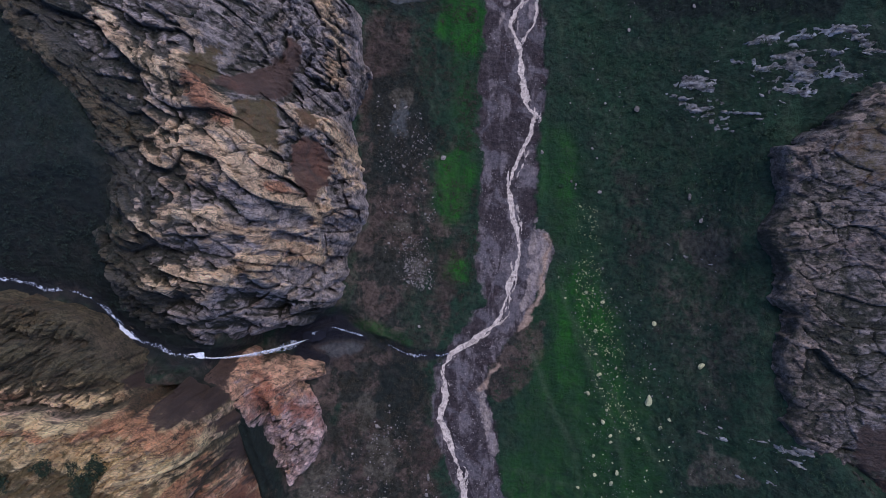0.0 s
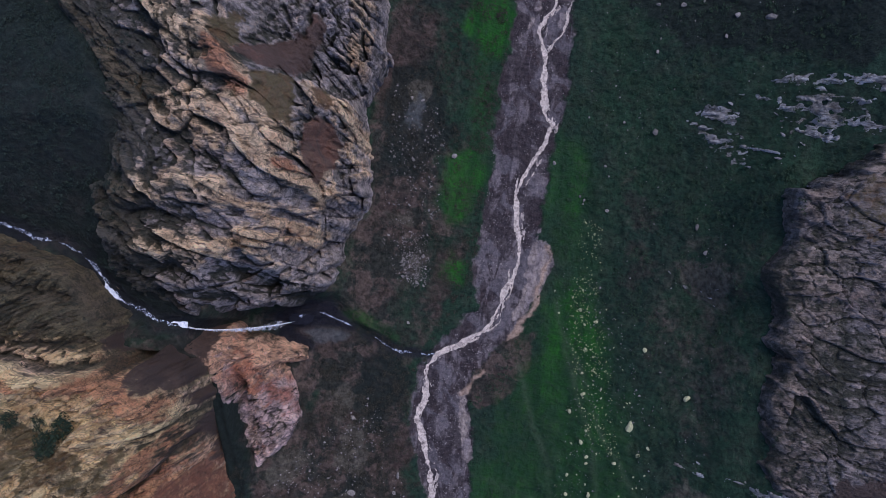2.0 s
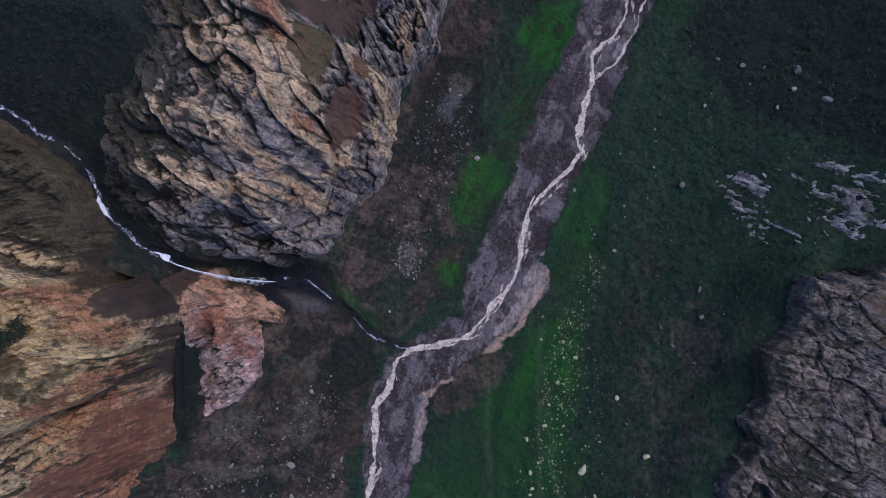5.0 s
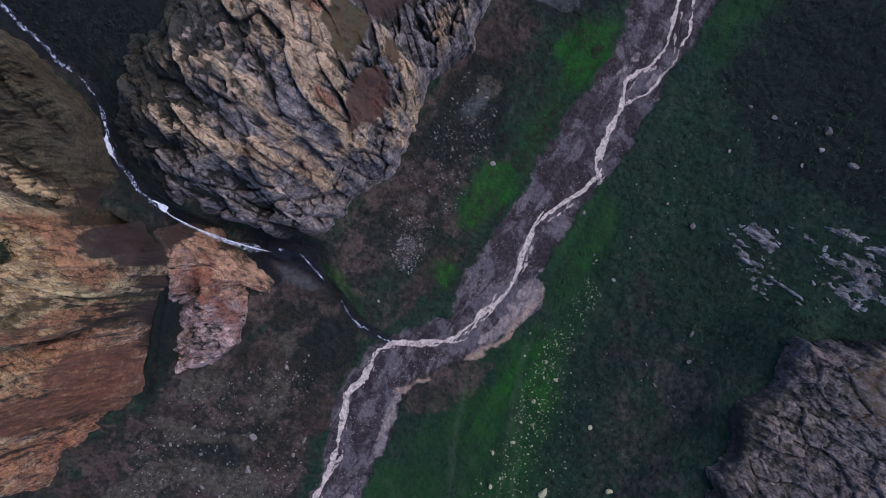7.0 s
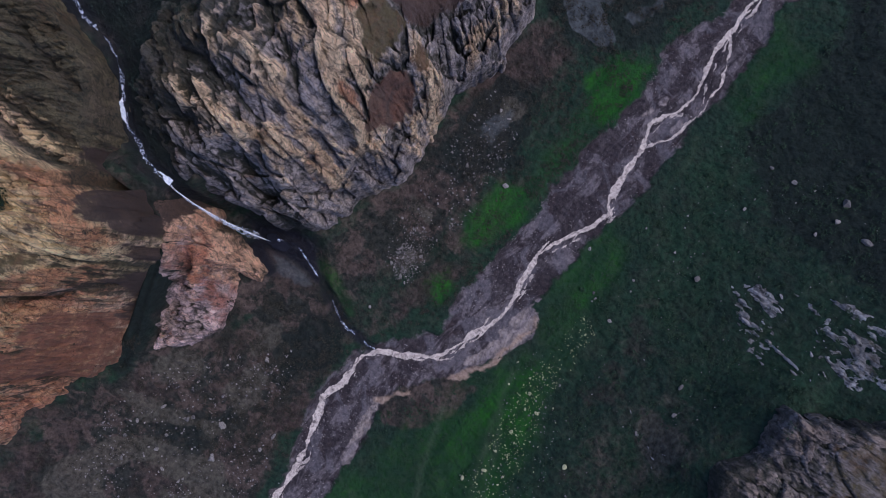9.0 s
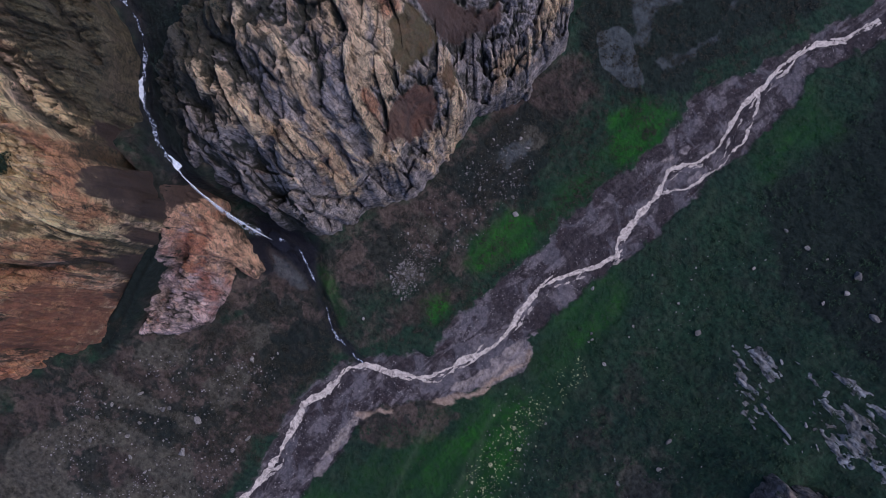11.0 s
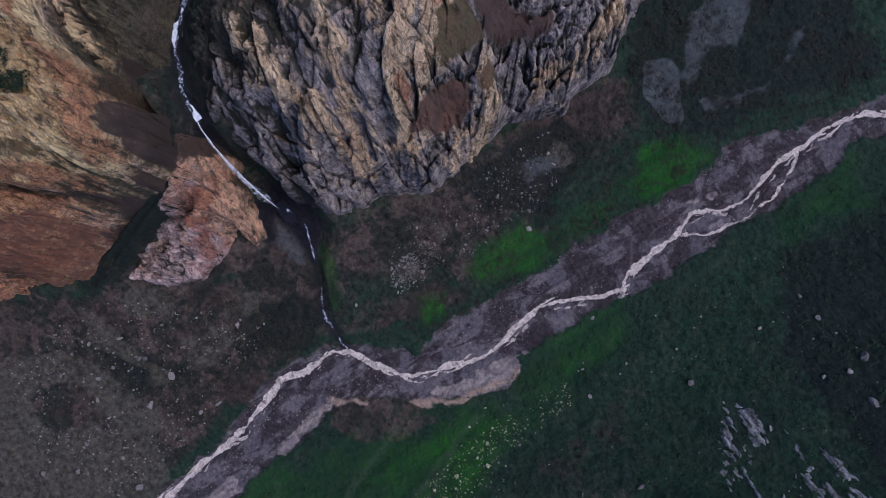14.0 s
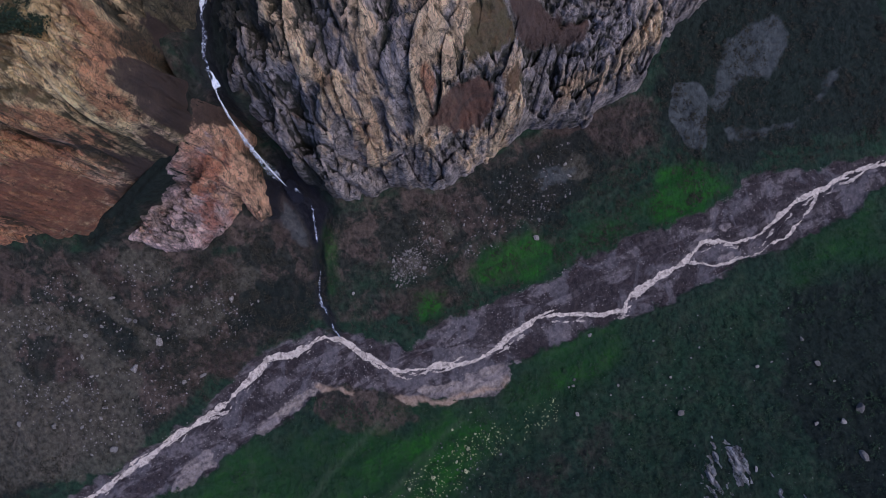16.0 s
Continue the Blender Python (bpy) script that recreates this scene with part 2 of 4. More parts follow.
def water_material(name, lo, hi, scale, rough, a=0.25, b1=0.75):
    m, n, l, b = material(name, rough)
    at = coords(n, l)
    t = stretch(n, l, noise_tex(n, l, at, scale, 6, 0.75, 1.0), 0.3, 0.7)
    l.new(ramp(n, l, t, (a, lo), (b1, hi)), b.inputs["Base Color"])
    b.inputs["Specular IOR Level"].default_value = 0.12
    bump(n, l, b, t, 0.6, 0.4)
    return m


RIVER_WATER = water_material("silty_water", (0.12, 0.098, 0.096), (0.58, 0.495, 0.435), 0.55, 0.4, 0.12, 0.70)
BROOK_WATER = water_material("clear_foaming_water", (0.012, 0.015, 0.026), (0.70, 0.76, 0.92), 0.9, 0.2, 0.45, 0.70)
BROOK_FLECKS = water_material("dark_flecked_water", (0.014, 0.017, 0.030), (0.60, 0.65, 0.80), 1.1, 0.3, 0.52, 0.68)
FALL_WATER = water_material("falling_water", (0.55, 0.60, 0.72), (0.92, 0.93, 0.97), 1.2, 0.5)


def spray_material():
    """A thin veil of drops: white where it is thick, clear where it is torn."""
    m, n, l, b = material("spray", 0.6)
    b.inputs["Base Color"].default_value = (0.80, 0.82, 0.90, 1)
    t = noise_tex(n, l, coords(n, l), 0.5, 4, 0.5)
    l.new(ramp(n, l, t, (0.34, (0, 0, 0)), (0.80, (0.5, 0.5, 0.5))), b.inputs["Alpha"])
    return m


SPRAY = spray_material()
# ================= plan of the valley =================
RIVER = [(47.5, 222), (43.8, 203.7), (42.6, 196), (35.8, 186), (33.6, 172), (33.5, 160), (34.2, 150), (36, 136), (41.2, 122), (38, 113), (33.2, 101), (36.6, 91), (37.6, 79), (39.2, 69),
         (43.6, 61), (41.8, 51), (35.8, 39), (32.7, 30), (33.2, 20), (35.8, 7), (36.6, -4), (33.2, -17), (28.8, -32), (19, -41.4), (6, -49.2),
         (2.1, -57), (2.9, -68.7), (0.3, -79), (5, -91), (10, -103), (11.5, -116), (13.2, -127), (16.7, -144), (20.2, -163), (21.6, -179), (25, -205)]
BRANCH = [(33.9, 154), (42, 143), (45.3, 133), (46.7, 117), (43, 101), (37.1, 91)]
BED = [(41, 220), (38.8, 207), (31.9, 186), (27.4, 165), (18.1, 131), (21, 103), (22.8, 92), (18.9, 74), (18.4, 35), (17.6, 9), (19, -12), (20.3, -27), (9.9, -42.7),
       (-0.5, -55.7), (-2.3, -79), (2.1, -94.7), (8.5, -117), (13.7, -148), (17.3, -170), (22, -205), (40, -205), (38, -166), (30, -138),
       (30, -121), (27.5, -95), (24.2, -76.6), (19, -63.5), (26.8, -48), (34.6, -37.6), (43.7, -27), (48.8, -9), (50.1, 1.4), (43.6, 9),
       (43.6, 32), (46.2, 48), (48, 87), (47, 117), (48, 140), (48, 160), (42.8, 174), (49, 192), (55, 207), (60, 220)]
STREAM = [(-210, 8, 100), (-156, -8.3, 84), (-147.6, -10.4, 80), (-138, -13.4, 77), (-121.5, -17.6, 72), (-116.7, -21.8, 70), (-113.2, -28, 67),
          (-107.5, -34.6, 64), (-94.8, -40, 60), (-86.5, -41.5, 57)]
BROOK = [(-56, -39, 9), (-48, -36.5, 8), (-44.4, -37.5, 7), (-34.6, -40.3, 5), (-22.2, -45, 3), (-9.5, -50.7, 1.6), (4, -50, 0.6)]
CLIFF_W = [(-60, 300), (-58, 140), (-44.6, 117), (-33, 95), (-32.5, 80), (-33.7, 66), (-38.6, 54), (-32.5, 40), (-30.1, 24), (-31, 8), (-38, -3), (-42, -16), (-45, -28),
           (-56, -30), (-63.5, -32), (-74.3, -36.5), (-85, -37), (-94, -34), (-101.7, -27), (-107.4, -18.4), (-109.7, -6.6), (-111, 3), (-109, 18.6),
           (-110, 34), (-117, 44), (-129, 60), (-138, 72), (-170, 110), (-230, 300)]
CLIFF_SW = [(-127.5, -19), (-110, -30), (-105, -39.5), (-102.5, -47.5), (-98, -52), (-91, -50.5), (-83, -54), (-79, -59.5), (-77.5, -68), (-78, -78), (-77, -97), (-74.5, -119),
            (-78, -136), (-84, -154), (-87, -210), (-260, -210), (-260, -5), (-151, -17)]
PILLAR = [(-87, -50), (-85, -44.5), (-79, -43.5), (-69, -46), (-60, -50.5), (-52, -53), (-50.5, -57), (-58.5, -60.5), (-54, -70), (-51, -83), (-54.7, -94), (-65.6, -105.5), (-70.5, -95.5), (-75, -72), (-80, -58)]
CLIFF_E = [(137, 47), (131, 28), (131, 19), (124, 4), (132, -6), (131, -25), (128, -38), (133, -54), (133, -75), (142, -80), (162, -102),
           (300, -110), (300, 60), (180, 62)]
PLATEAU = [(-78, -36), (-79, -39), (-82.5, -41), (-84, -44), (-90, -49), (-98, -52), (-130, -53), (-400, -70), (-400, 400), (-140, 400), (-120, 110), (-95, 60), (-90, 0), (-75, -25)]
GULLY = [(-99, -46, 66), (-89, -49, 61), (-80, -57, 54), (-76.5, -68, 47), (-75.5, -82, 37), (-73.5, -102, 22), (-71.5, -118, 13)]
DOME = [(-260, -58), (-135, -52.5), (-125, -53), (-114, -55), (-103, -53), (-93, -53), (-84, -58), (-78.5, -64.5), (-78.5, -70.5), (-81.3, -78.5), (-88, -88), (-94.5, -95.5), (-112, -112), (-140, -140), (-260, -200)]
BASIN = [(-70, -39), (-54, -31), (-43, -28), (-36, -34), (-28, -42), (-34, -47), (-50, -55), (-66, -52)]


def hashed(ix, iy, seed):
    h = (ix.astype(np.int64) * 374761393 + iy.astype(np.int64) * 668265263 + seed * 974711) & 0x7FFFFFFF
    h = ((h ^ (h >> 13)) * 1274126177) & 0x7FFFFFFF
    return ((h ^ (h >> 16)) & 0xFFFF) / 65535.0


def vnoise(x, y, seed):
    """Smooth value noise in -1..1."""
    ix, iy = np.floor(x), np.floor(y)
    fx, fy = x - ix, y - iy
    fx, fy = fx * fx * fx * (fx * (fx * 6 - 15) + 10), fy * fy * fy * (fy * (fy * 6 - 15) + 10)
    a, b = hashed(ix, iy, seed), hashed(ix + 1, iy, seed)
    c, d = hashed(ix, iy + 1, seed), hashed(ix + 1, iy + 1, seed)
    return 2 * ((a + (b - a) * fx) * (1 - fy) + (c + (d - c) * fx) * fy) - 1


def fbm(x, y, size, octaves, seed, gain=0.5):
    out, amp, total = 0 * x, 1.0, 0.0
    for n in range(octaves):
        turn = 0.6 * n
        u, v = x * math.cos(turn) - y * math.sin(turn), x * math.sin(turn) + y * math.cos(turn)
        out = out + amp * vnoise(u / size, v / size, seed + n)
        total, amp, size = total + amp, amp * gain, size / 2.03
    return out / total


def ridged(x, y, size, octaves, seed):
    out, amp, total = 0 * x, 1.0, 0.0
    for n in range(octaves):
        out = out + amp * (1 - np.abs(vnoise(x / size, y / size, seed + n))) ** 2
        total, amp, size = total + amp, amp * 0.5, size / 2.1
    return out / total


def blocks(x, y, strike, length, width, seed, tilt=0.5):
    """Broken rock: cells drawn out along the strike, each a tilted facet. Returns relief in about -1..1, a random value and the distance to the joint."""
    c, s = strike
    u, v = (x * c + y * s) / length, (-x * s + y * c) / width
    iu, iv = np.floor(u), np.floor(v)
    best, second = np.full_like(u, 9.0), np.full_like(u, 9.0)
    relief, tone = np.zeros_like(u), np.zeros_like(u)
    for du in (-1, 0, 1):
        for dv in (-1, 0, 1):
            cu, cv = iu + du, iv + dv
            pu, pv = cu + hashed(cu, cv, seed), cv + hashed(cu, cv, seed + 1)
            d = np.hypot(u - pu, v - pv)
            r = hashed(cu, cv, seed + 2)
            face = (r * 2 - 1) * 0.6 + tilt * ((hashed(cu, cv, seed + 3) * 2 - 1) * (u - pu) + (hashed(cu, cv, seed + 4) * 2 - 1.25) * (v - pv))
            near = d < best
            second = np.where(near, best, np.minimum(second, d))
            relief, tone, best = np.where(near, face, relief), np.where(near, r, tone), np.where(near, d, best)
    return relief, tone, second - best


def smooth(a, b, x):
    t = np.clip((x - a) / (b - a), 0, 1)
    return t * t * (3 - 2 * t)


def blurred(z, r):
    """Mean over a square of 2r + 1 steps."""
    for axis in (0, 1):
        p = np.pad(z, [(r + 1, r) if a == axis else (0, 0) for a in (0, 1)], mode="edge")
        c = np.cumsum(p, axis)
        n = z.shape[axis]
        z = (np.take(c, np.arange(2 * r + 1, 2 * r + 1 + n), axis) - np.take(c, np.arange(n), axis)) / (2 * r + 1)
    return z


def line_far(x, y, line):
    """Distance to a polyline, and the third value of its points carried along it."""
    best, value = np.full_like(x, 1e9), np.zeros_like(x)
    for p, q in zip(line, line[1:]):
        dx, dy = q[0] - p[0], q[1] - p[1]
        t = np.clip(((x - p[0]) * dx + (y - p[1]) * dy) / (dx * dx + dy * dy), 0, 1)
        d = np.hypot(x - p[0] - t * dx, y - p[1] - t * dy)
        near = d < best
        best = np.where(near, d, best)
        if len(p) > 2:
            value = np.where(near, p[2] + t * (q[2] - p[2]), value)
    return best, value


def line_mean(x, y, line):
    """The third value of a polyline's points, carried over the plan with a weight that falls with distance."""
    total, value = np.zeros_like(x), np.zeros_like(x)
    for p, q in zip(line, line[1:]):
        dx, dy = q[0] - p[0], q[1] - p[1]
        t = np.clip(((x - p[0]) * dx + (y - p[1]) * dy) / (dx * dx + dy * dy), 0, 1)
        k = 1 / (np.hypot(x - p[0] - t * dx, y - p[1] - t * dy) + 0.3) ** 4
        total, value = total + k, value + k * (p[2] + t * (q[2] - p[2]))
    return value / total


def inside(x, y, poly):
    """Signed distance to the edge of a polygon, positive inside."""
    far, _ = line_far(x, y, [p[:2] for p in poly] + [poly[0][:2]])
    odd = np.zeros(x.shape, bool)
    for p, q in zip(poly, poly[1:] + poly[:1]):
        if p[1] != q[1]:
            odd ^= ((p[1] > y) != (q[1] > y)) & (x < (q[0] - p[0]) * (y - p[1]) / (q[1] - p[1]) + p[0])
    return np.where(odd, far, -far)


def base_height(x, y):
    """The soil and slopes of the valley, without the rock that stands on them."""
    bed = inside(x, y, BED)
    e = np.maximum(x - np.interp(y, [-200, -100, -60, -20, 0, 200], [36, 35, 40, 50, 51, 48]), 0)
    w = np.maximum(np.interp(y, [-200, -100, -60, -40, 0, 200], [10, -4, -6, 6, 15, 18]) - x, 0)
    z = 1.5 + 0.2 * e + 0.0036 * np.minimum(e, 100) ** 2 + 0.3 * np.maximum(e - 100, 0) + 0.10 * w + 0.0012 * np.minimum(w, 90) ** 2
    z = np.minimum(z, 150 + 0.01 * z)
    z = z + (2.4 * fbm(x, y, 34, 5, 11) + 0.9 * fbm(x, y, 7, 4, 12) + 0.75 * fbm(x, y, 2.8, 3, 10)) * smooth(3, 16, e + w)
    z = z + (np.maximum(z, 48) - z) * smooth(-20, 2, inside(x, y, CLIFF_E))
    # the hanging valley in the west
    far, level = line_far(x, y, STREAM)
    north = y > np.interp(x, [p[0] for p in STREAM], [p[1] for p in STREAM])
    up = level + np.where(north, 0.62, 0.8) * np.maximum(far - 1.6, 0)
    up = np.minimum(up, np.where(north, 99, 92) + 3 * fbm(x, y, 30, 3, 13)) + 1.0 * fbm(x, y, 9, 3, 14) * smooth(1, 6, far)
    m = smooth(-3.5, 3.5, inside(x, y, PLATEAU))
    z = z + (up - z) * m
    far, level = line_far(x, y, GULLY)
    z = z + (level + 0.5 * far - z) * (1 - smooth(2, 7, far))
    # river bed, a step below its banks
    cut = smooth(-1.6, 0.6, bed + 4.5 * fbm(x, y, 11, 5, 15, 0.6))
    z = z + (0.15 + 0.35 * fbm(x, y, 6, 4, 16) - z) * cut
    far, _ = line_far(x, y, RIVER)
    z = z - 0.7 * (1 - smooth(1.2, 3.4, far))
    far, _ = line_far(x, y, BRANCH)
    z = z - 0.4 * (1 - smooth(0.5, 1.8, far))
    pool = inside(x, y, BASIN)
    z = z + (7.5 + 0.8 * fbm(x, y, 5, 3, 17) - 0.12 * (x + 60) - z) * smooth(-3, 3, pool)
    far, level = line_far(x, y, BROOK)
    z = z + (level - 0.35 - z) * (1 - smooth(0.8, 3.2, far))
    return z


# dry turf and soil on the rocks: plot, hue (0 dark soil, a third red-brown, two thirds rust, 1 olive), amount, wander of its edge
TURF = {"cliff_west": [([(-70, 52.4), (-67.4, 57.6), (-58.8, 66.9), (-55.4, 76), (-51, 74), (-56.3, 60.6), (-57, 51), (-64, 50)], 0.30, 1.0, 3.0),
                       ([(-67.6, 47), (-57, 51), (-53.5, 43.4), (-53.5, 32), (-58.3, 33.2), (-63.4, 38.1)], 0.98, 1.0, 3.0),
                       ([(-51.6, 35.0), (-48.4, 39.5), (-44.5, 39.0), (-42.0, 33.1), (-43.0, 23.7), (-46.5, 15), (-50.7, 25.7)], 0.38, 1.0, 2.0),
                       ([(-52.5, 47.3), (-49.2, 52), (-43, 48.1), (-45, 42), (-49.5, 41)], 0.92, 0.8, 3.0),
                       ([(-77, 56), (-76.2, 64), (-71, 68), (-69.7, 62), (-73.6, 54)], 1.0, 0.7, 4.0)],
        "cliff_southwest": [([(-170, -66), (-128, -67), (-118.6, -67), (-102, -71), (-92, -80), (-94, -88), (-128, -86), (-170, -100)], 1.0, 0.62, 11.0),
                            ([(-100, -128), (-91.6, -113.7), (-86.5, -103), (-79, -92), (-74, -110), (-73, -124), (-85, -134), (-96, -142)], 0.55, 0.62, 9.0),
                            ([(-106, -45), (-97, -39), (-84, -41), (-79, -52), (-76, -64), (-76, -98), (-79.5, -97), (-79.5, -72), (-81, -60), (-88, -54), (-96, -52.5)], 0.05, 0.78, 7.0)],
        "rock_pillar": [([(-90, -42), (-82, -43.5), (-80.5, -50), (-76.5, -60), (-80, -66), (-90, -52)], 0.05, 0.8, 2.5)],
        "cliff_east": [([(144, 43), (152.5, 50.6), (170, 47), (172, 26), (151, 22), (147.6, 31)], 0.98, 0.50, 9.0), ([(150, -66), (170, -58), (185, -80), (160, -92)], 0.0, 0.7, 7.0)]}


def turf(name, x, y):
    """Where dry turf or soil covers a rock, and its hue."""
    out, hue = np.zeros_like(x), np.zeros_like(x)
    for plot, tint, amount, wander in TURF.get(name, ()):
        k = amount * smooth(-1.8, 1.8, inside(x, y, plot) + wander * fbm(x, y, 9, 5, 63, 0.6))
        hue = np.where(k > out, tint, hue)
        out = np.maximum(out, k)
    return out, hue


def carried(x, y, line, poly, wander, seed):
    """How far inside a rock's outline, with a broken edge, and the height of its foot there."""
    s = inside(x, y, poly) + wander * fbm(x, y, 15, 5, seed, 0.6)
    s = np.minimum(s, line_far(x, y, STREAM)[0] - 1.9)
    return s, line_mean(x, y, line)


def crests(x, y, lines, width):
    """Nearness (0 to 1) to any of some crest or crevice lines, broken by noise."""
    out = np.zeros_like(x)
    for line in lines:
        far, _ = line_far(x + 2.5 * fbm(x, y, 9, 3, 201), y + 2.5 * fbm(x, y, 9, 3, 202), line)
        out = np.maximum(out, np.exp(-(far / width) ** 1.3))
    return out


CRESTS_W = [[(-79, 55), (-72.7, 45), (-64.5, 38), (-53, 26), (-46.6, 15)], [(-134, 69), (-117, 55), (-100, 38), (-82.5, 30), (-74.7, 25)],
            [(-87, 37.6), (-68.5, 26.4), (-54.6, 19), (-47, 14)], [(-92, 6), (-83, 9.7), (-68, 7.3), (-59, 3), (-49, -3)],
            [(-91.5, -12), (-77.6, -11), (-66.4, -6.4), (-58.4, -5.6), (-48.2, -4)], [(-105, 72), (-93, 58), (-77, 46)], [(-48, 47.5), (-37.5, 39.4), (-33, 27)],
            [(-50, 105), (-44, 95), (-40, 78), (-42, 66)]]
CLEFTS_W = [[(-113, 49), (-93, 33), (-79, 19), (-68, 13.4)], [(-98, -1), (-83, -1), (-69.5, -3), (-57.7, -20)], [(-49, 16), (-50, 3), (-43.7, -8)],
            [(-99, -23), (-88, -17), (-76.6, -21), (-63, -18)], [(-80, -31), (-74, -26), (-66, -25)], [(-62, -24), (-56, -22), (-48, -21)], [(-57, 64), (-56, 48), (-49, 38), (-41, 22)], [(-36, 56), (-45, 60), (-56, 75), (-60, 100)]]
CRESTS_SW = [[(-150, -38), (-125, -38), (-112, -42)], [(-99, -55), (-86, -58), (-80, -66), (-82, -76)], [(-130, -62), (-110, -55), (-92, -60)], [(-94, -92), (-84, -84), (-78, -72)]]
CLEFTS_SW = [[(-148, -49.4), (-123, -47.2), (-110, -46.5), (-99, -49)], [(-100, -102), (-92, -92), (-84, -81), (-80, -74), (-82, -62)], [(-105, -31), (-118, -33), (-140, -28)]]
CLEFTS_E = [[(122, -4), (141, -5), (164, -1)], [(121, -34), (145, -32), (164, -34)], [(130, 20), (150, 28), (170, 22)], [(150, 10), (148, -20), (152, -60)]]
FOOT_W = [(-60, 300, 20), (-58, 140, 20), (-44.6, 117, 18), (-33, 95, 16), (-33.7, 66, 15), (-38.6, 54, 18), (-30.1, 24, 13), (-31, 8, 12), (-42, -16, 12), (-45, -28, 12),
          (-56, -30, 16), (-63.5, -32, 26), (-74.3, -36.5, 46), (-85, -37, 58), (-94, -34, 62), (-101.7, -27, 70), (-107.4, -18.4, 77), (-111, 3, 88), (-109, 18.6, 94),
          (-117, 44, 98), (-138, 72, 99), (-170, 110, 100), (-230, 300, 100)]
FOOT_SW = [(-260, -5, 95), (-151, -17, 86), (-127.5, -19, 80), (-110, -30, 75), (-105, -39.5, 69), (-102.5, -47.5, 67), (-98, -52, 66), (-91, -50.5, 63), (-83, -54, 57), (-79, -59.5, 52),
           (-77.5, -68, 46), (-78, -78, 40), (-77, -97, 24), (-74.5, -119, 13), (-78, -136, 13), (-84, -154, 14), (-87, -210, 15)]


def rock_w(x, y, ground):
    s, foot = carried(x, y, FOOT_W, CLIFF_W, 6.5 + 7 * smooth(-92, -106, x), 21)
    wx, wy = x + 9 * fbm(x, y, 40, 2, 22), y + 9 * fbm(x, y, 40, 2, 23)
    strike = (0.86, -0.51)
    top = 104 + 5 * fbm(x, y, 50, 3, 24)
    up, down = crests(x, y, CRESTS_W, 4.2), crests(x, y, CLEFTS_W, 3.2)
    a, tone, j1 = blocks(wx, wy, strike, 17, 8, 26, 1.1)
    b, tone2, j2 = blocks(wx, wy, strike, 6.5, 3.0, 27, 1.1)
    butt, tone5, j5 = blocks(x, y, (0.62, 0.78), 11, 8, 95, 1.2)
    deep = s + (2.6 * butt + 1.0 * b - 1.5 * (1 - smooth(0, 0.14, j5))) * smooth(0, 4, s) * smooth(40, 22, s) * (1 - turf("cliff_west", x, y)[0])
    rise = 1 - np.exp(-np.maximum(deep, 0) / (18 + 16 * smooth(45, 70, y) * smooth(-85, -65, x)))
    z = foot + (top - foot) * rise
    d, tone3, _ = blocks(wx, wy, strike, 2.6, 1.4, 28, 1.0)
    u, v = wx * 0.86 - wy * 0.51, wx * 0.51 + wy * 0.86
    folds = ridged(u, v * 3.4, 42, 5, 18) + 0.45 * ridged(u, v * 2.2, 13, 4, 16)
    strata = ridged(u * 0.22, v, 3.4, 3, 29)
    rim = np.maximum(smooth(18, 7, s) * smooth(-64, -52, x), smooth(45, 65, y) * smooth(-76, -62, x))
    e, tone4, j4 = blocks(x, y, (0.45, 0.89), 5.5, 3.2, 25, 1.2)
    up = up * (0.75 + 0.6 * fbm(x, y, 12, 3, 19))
    relief = 5.0 * up - 5.5 * down + (2.8 * a + 1.3 * b + 0.6 * d) * (1 - 0.6 * rim) + 2.4 * (folds - 0.75) * (1 - 0.8 * rim) + 0.9 * (strata - 0.5) + 1.6 * fbm(x, y, 6, 4, 17, 0.62) + rim * (2.3 * e + 1.0 * blocks(x, y, (0.3, 0.95), 2.4, 1.7, 15, 1.2)[0])
    relief = relief - 0.5 * (1 - smooth(0.0, 0.14, j1)) - 0.4 * (1 - smooth(0.0, 0.16, j2)) - rim * 0.8 * (1 - smooth(0, 0.18, j4))
    tone = tone + rim * 0.5 * (tone4 - 0.5) + 0.7 * (tone5 - 0.5) * smooth(30, 15, s)
    z = z + relief * smooth(0, 5, s) * (1 - 0.85 * turf("cliff_west", x, y)[0])
    z = ground - 1.2 + (z - ground + 1.2) * smooth(-0.8, 1.4, s)
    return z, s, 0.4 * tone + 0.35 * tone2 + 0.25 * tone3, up


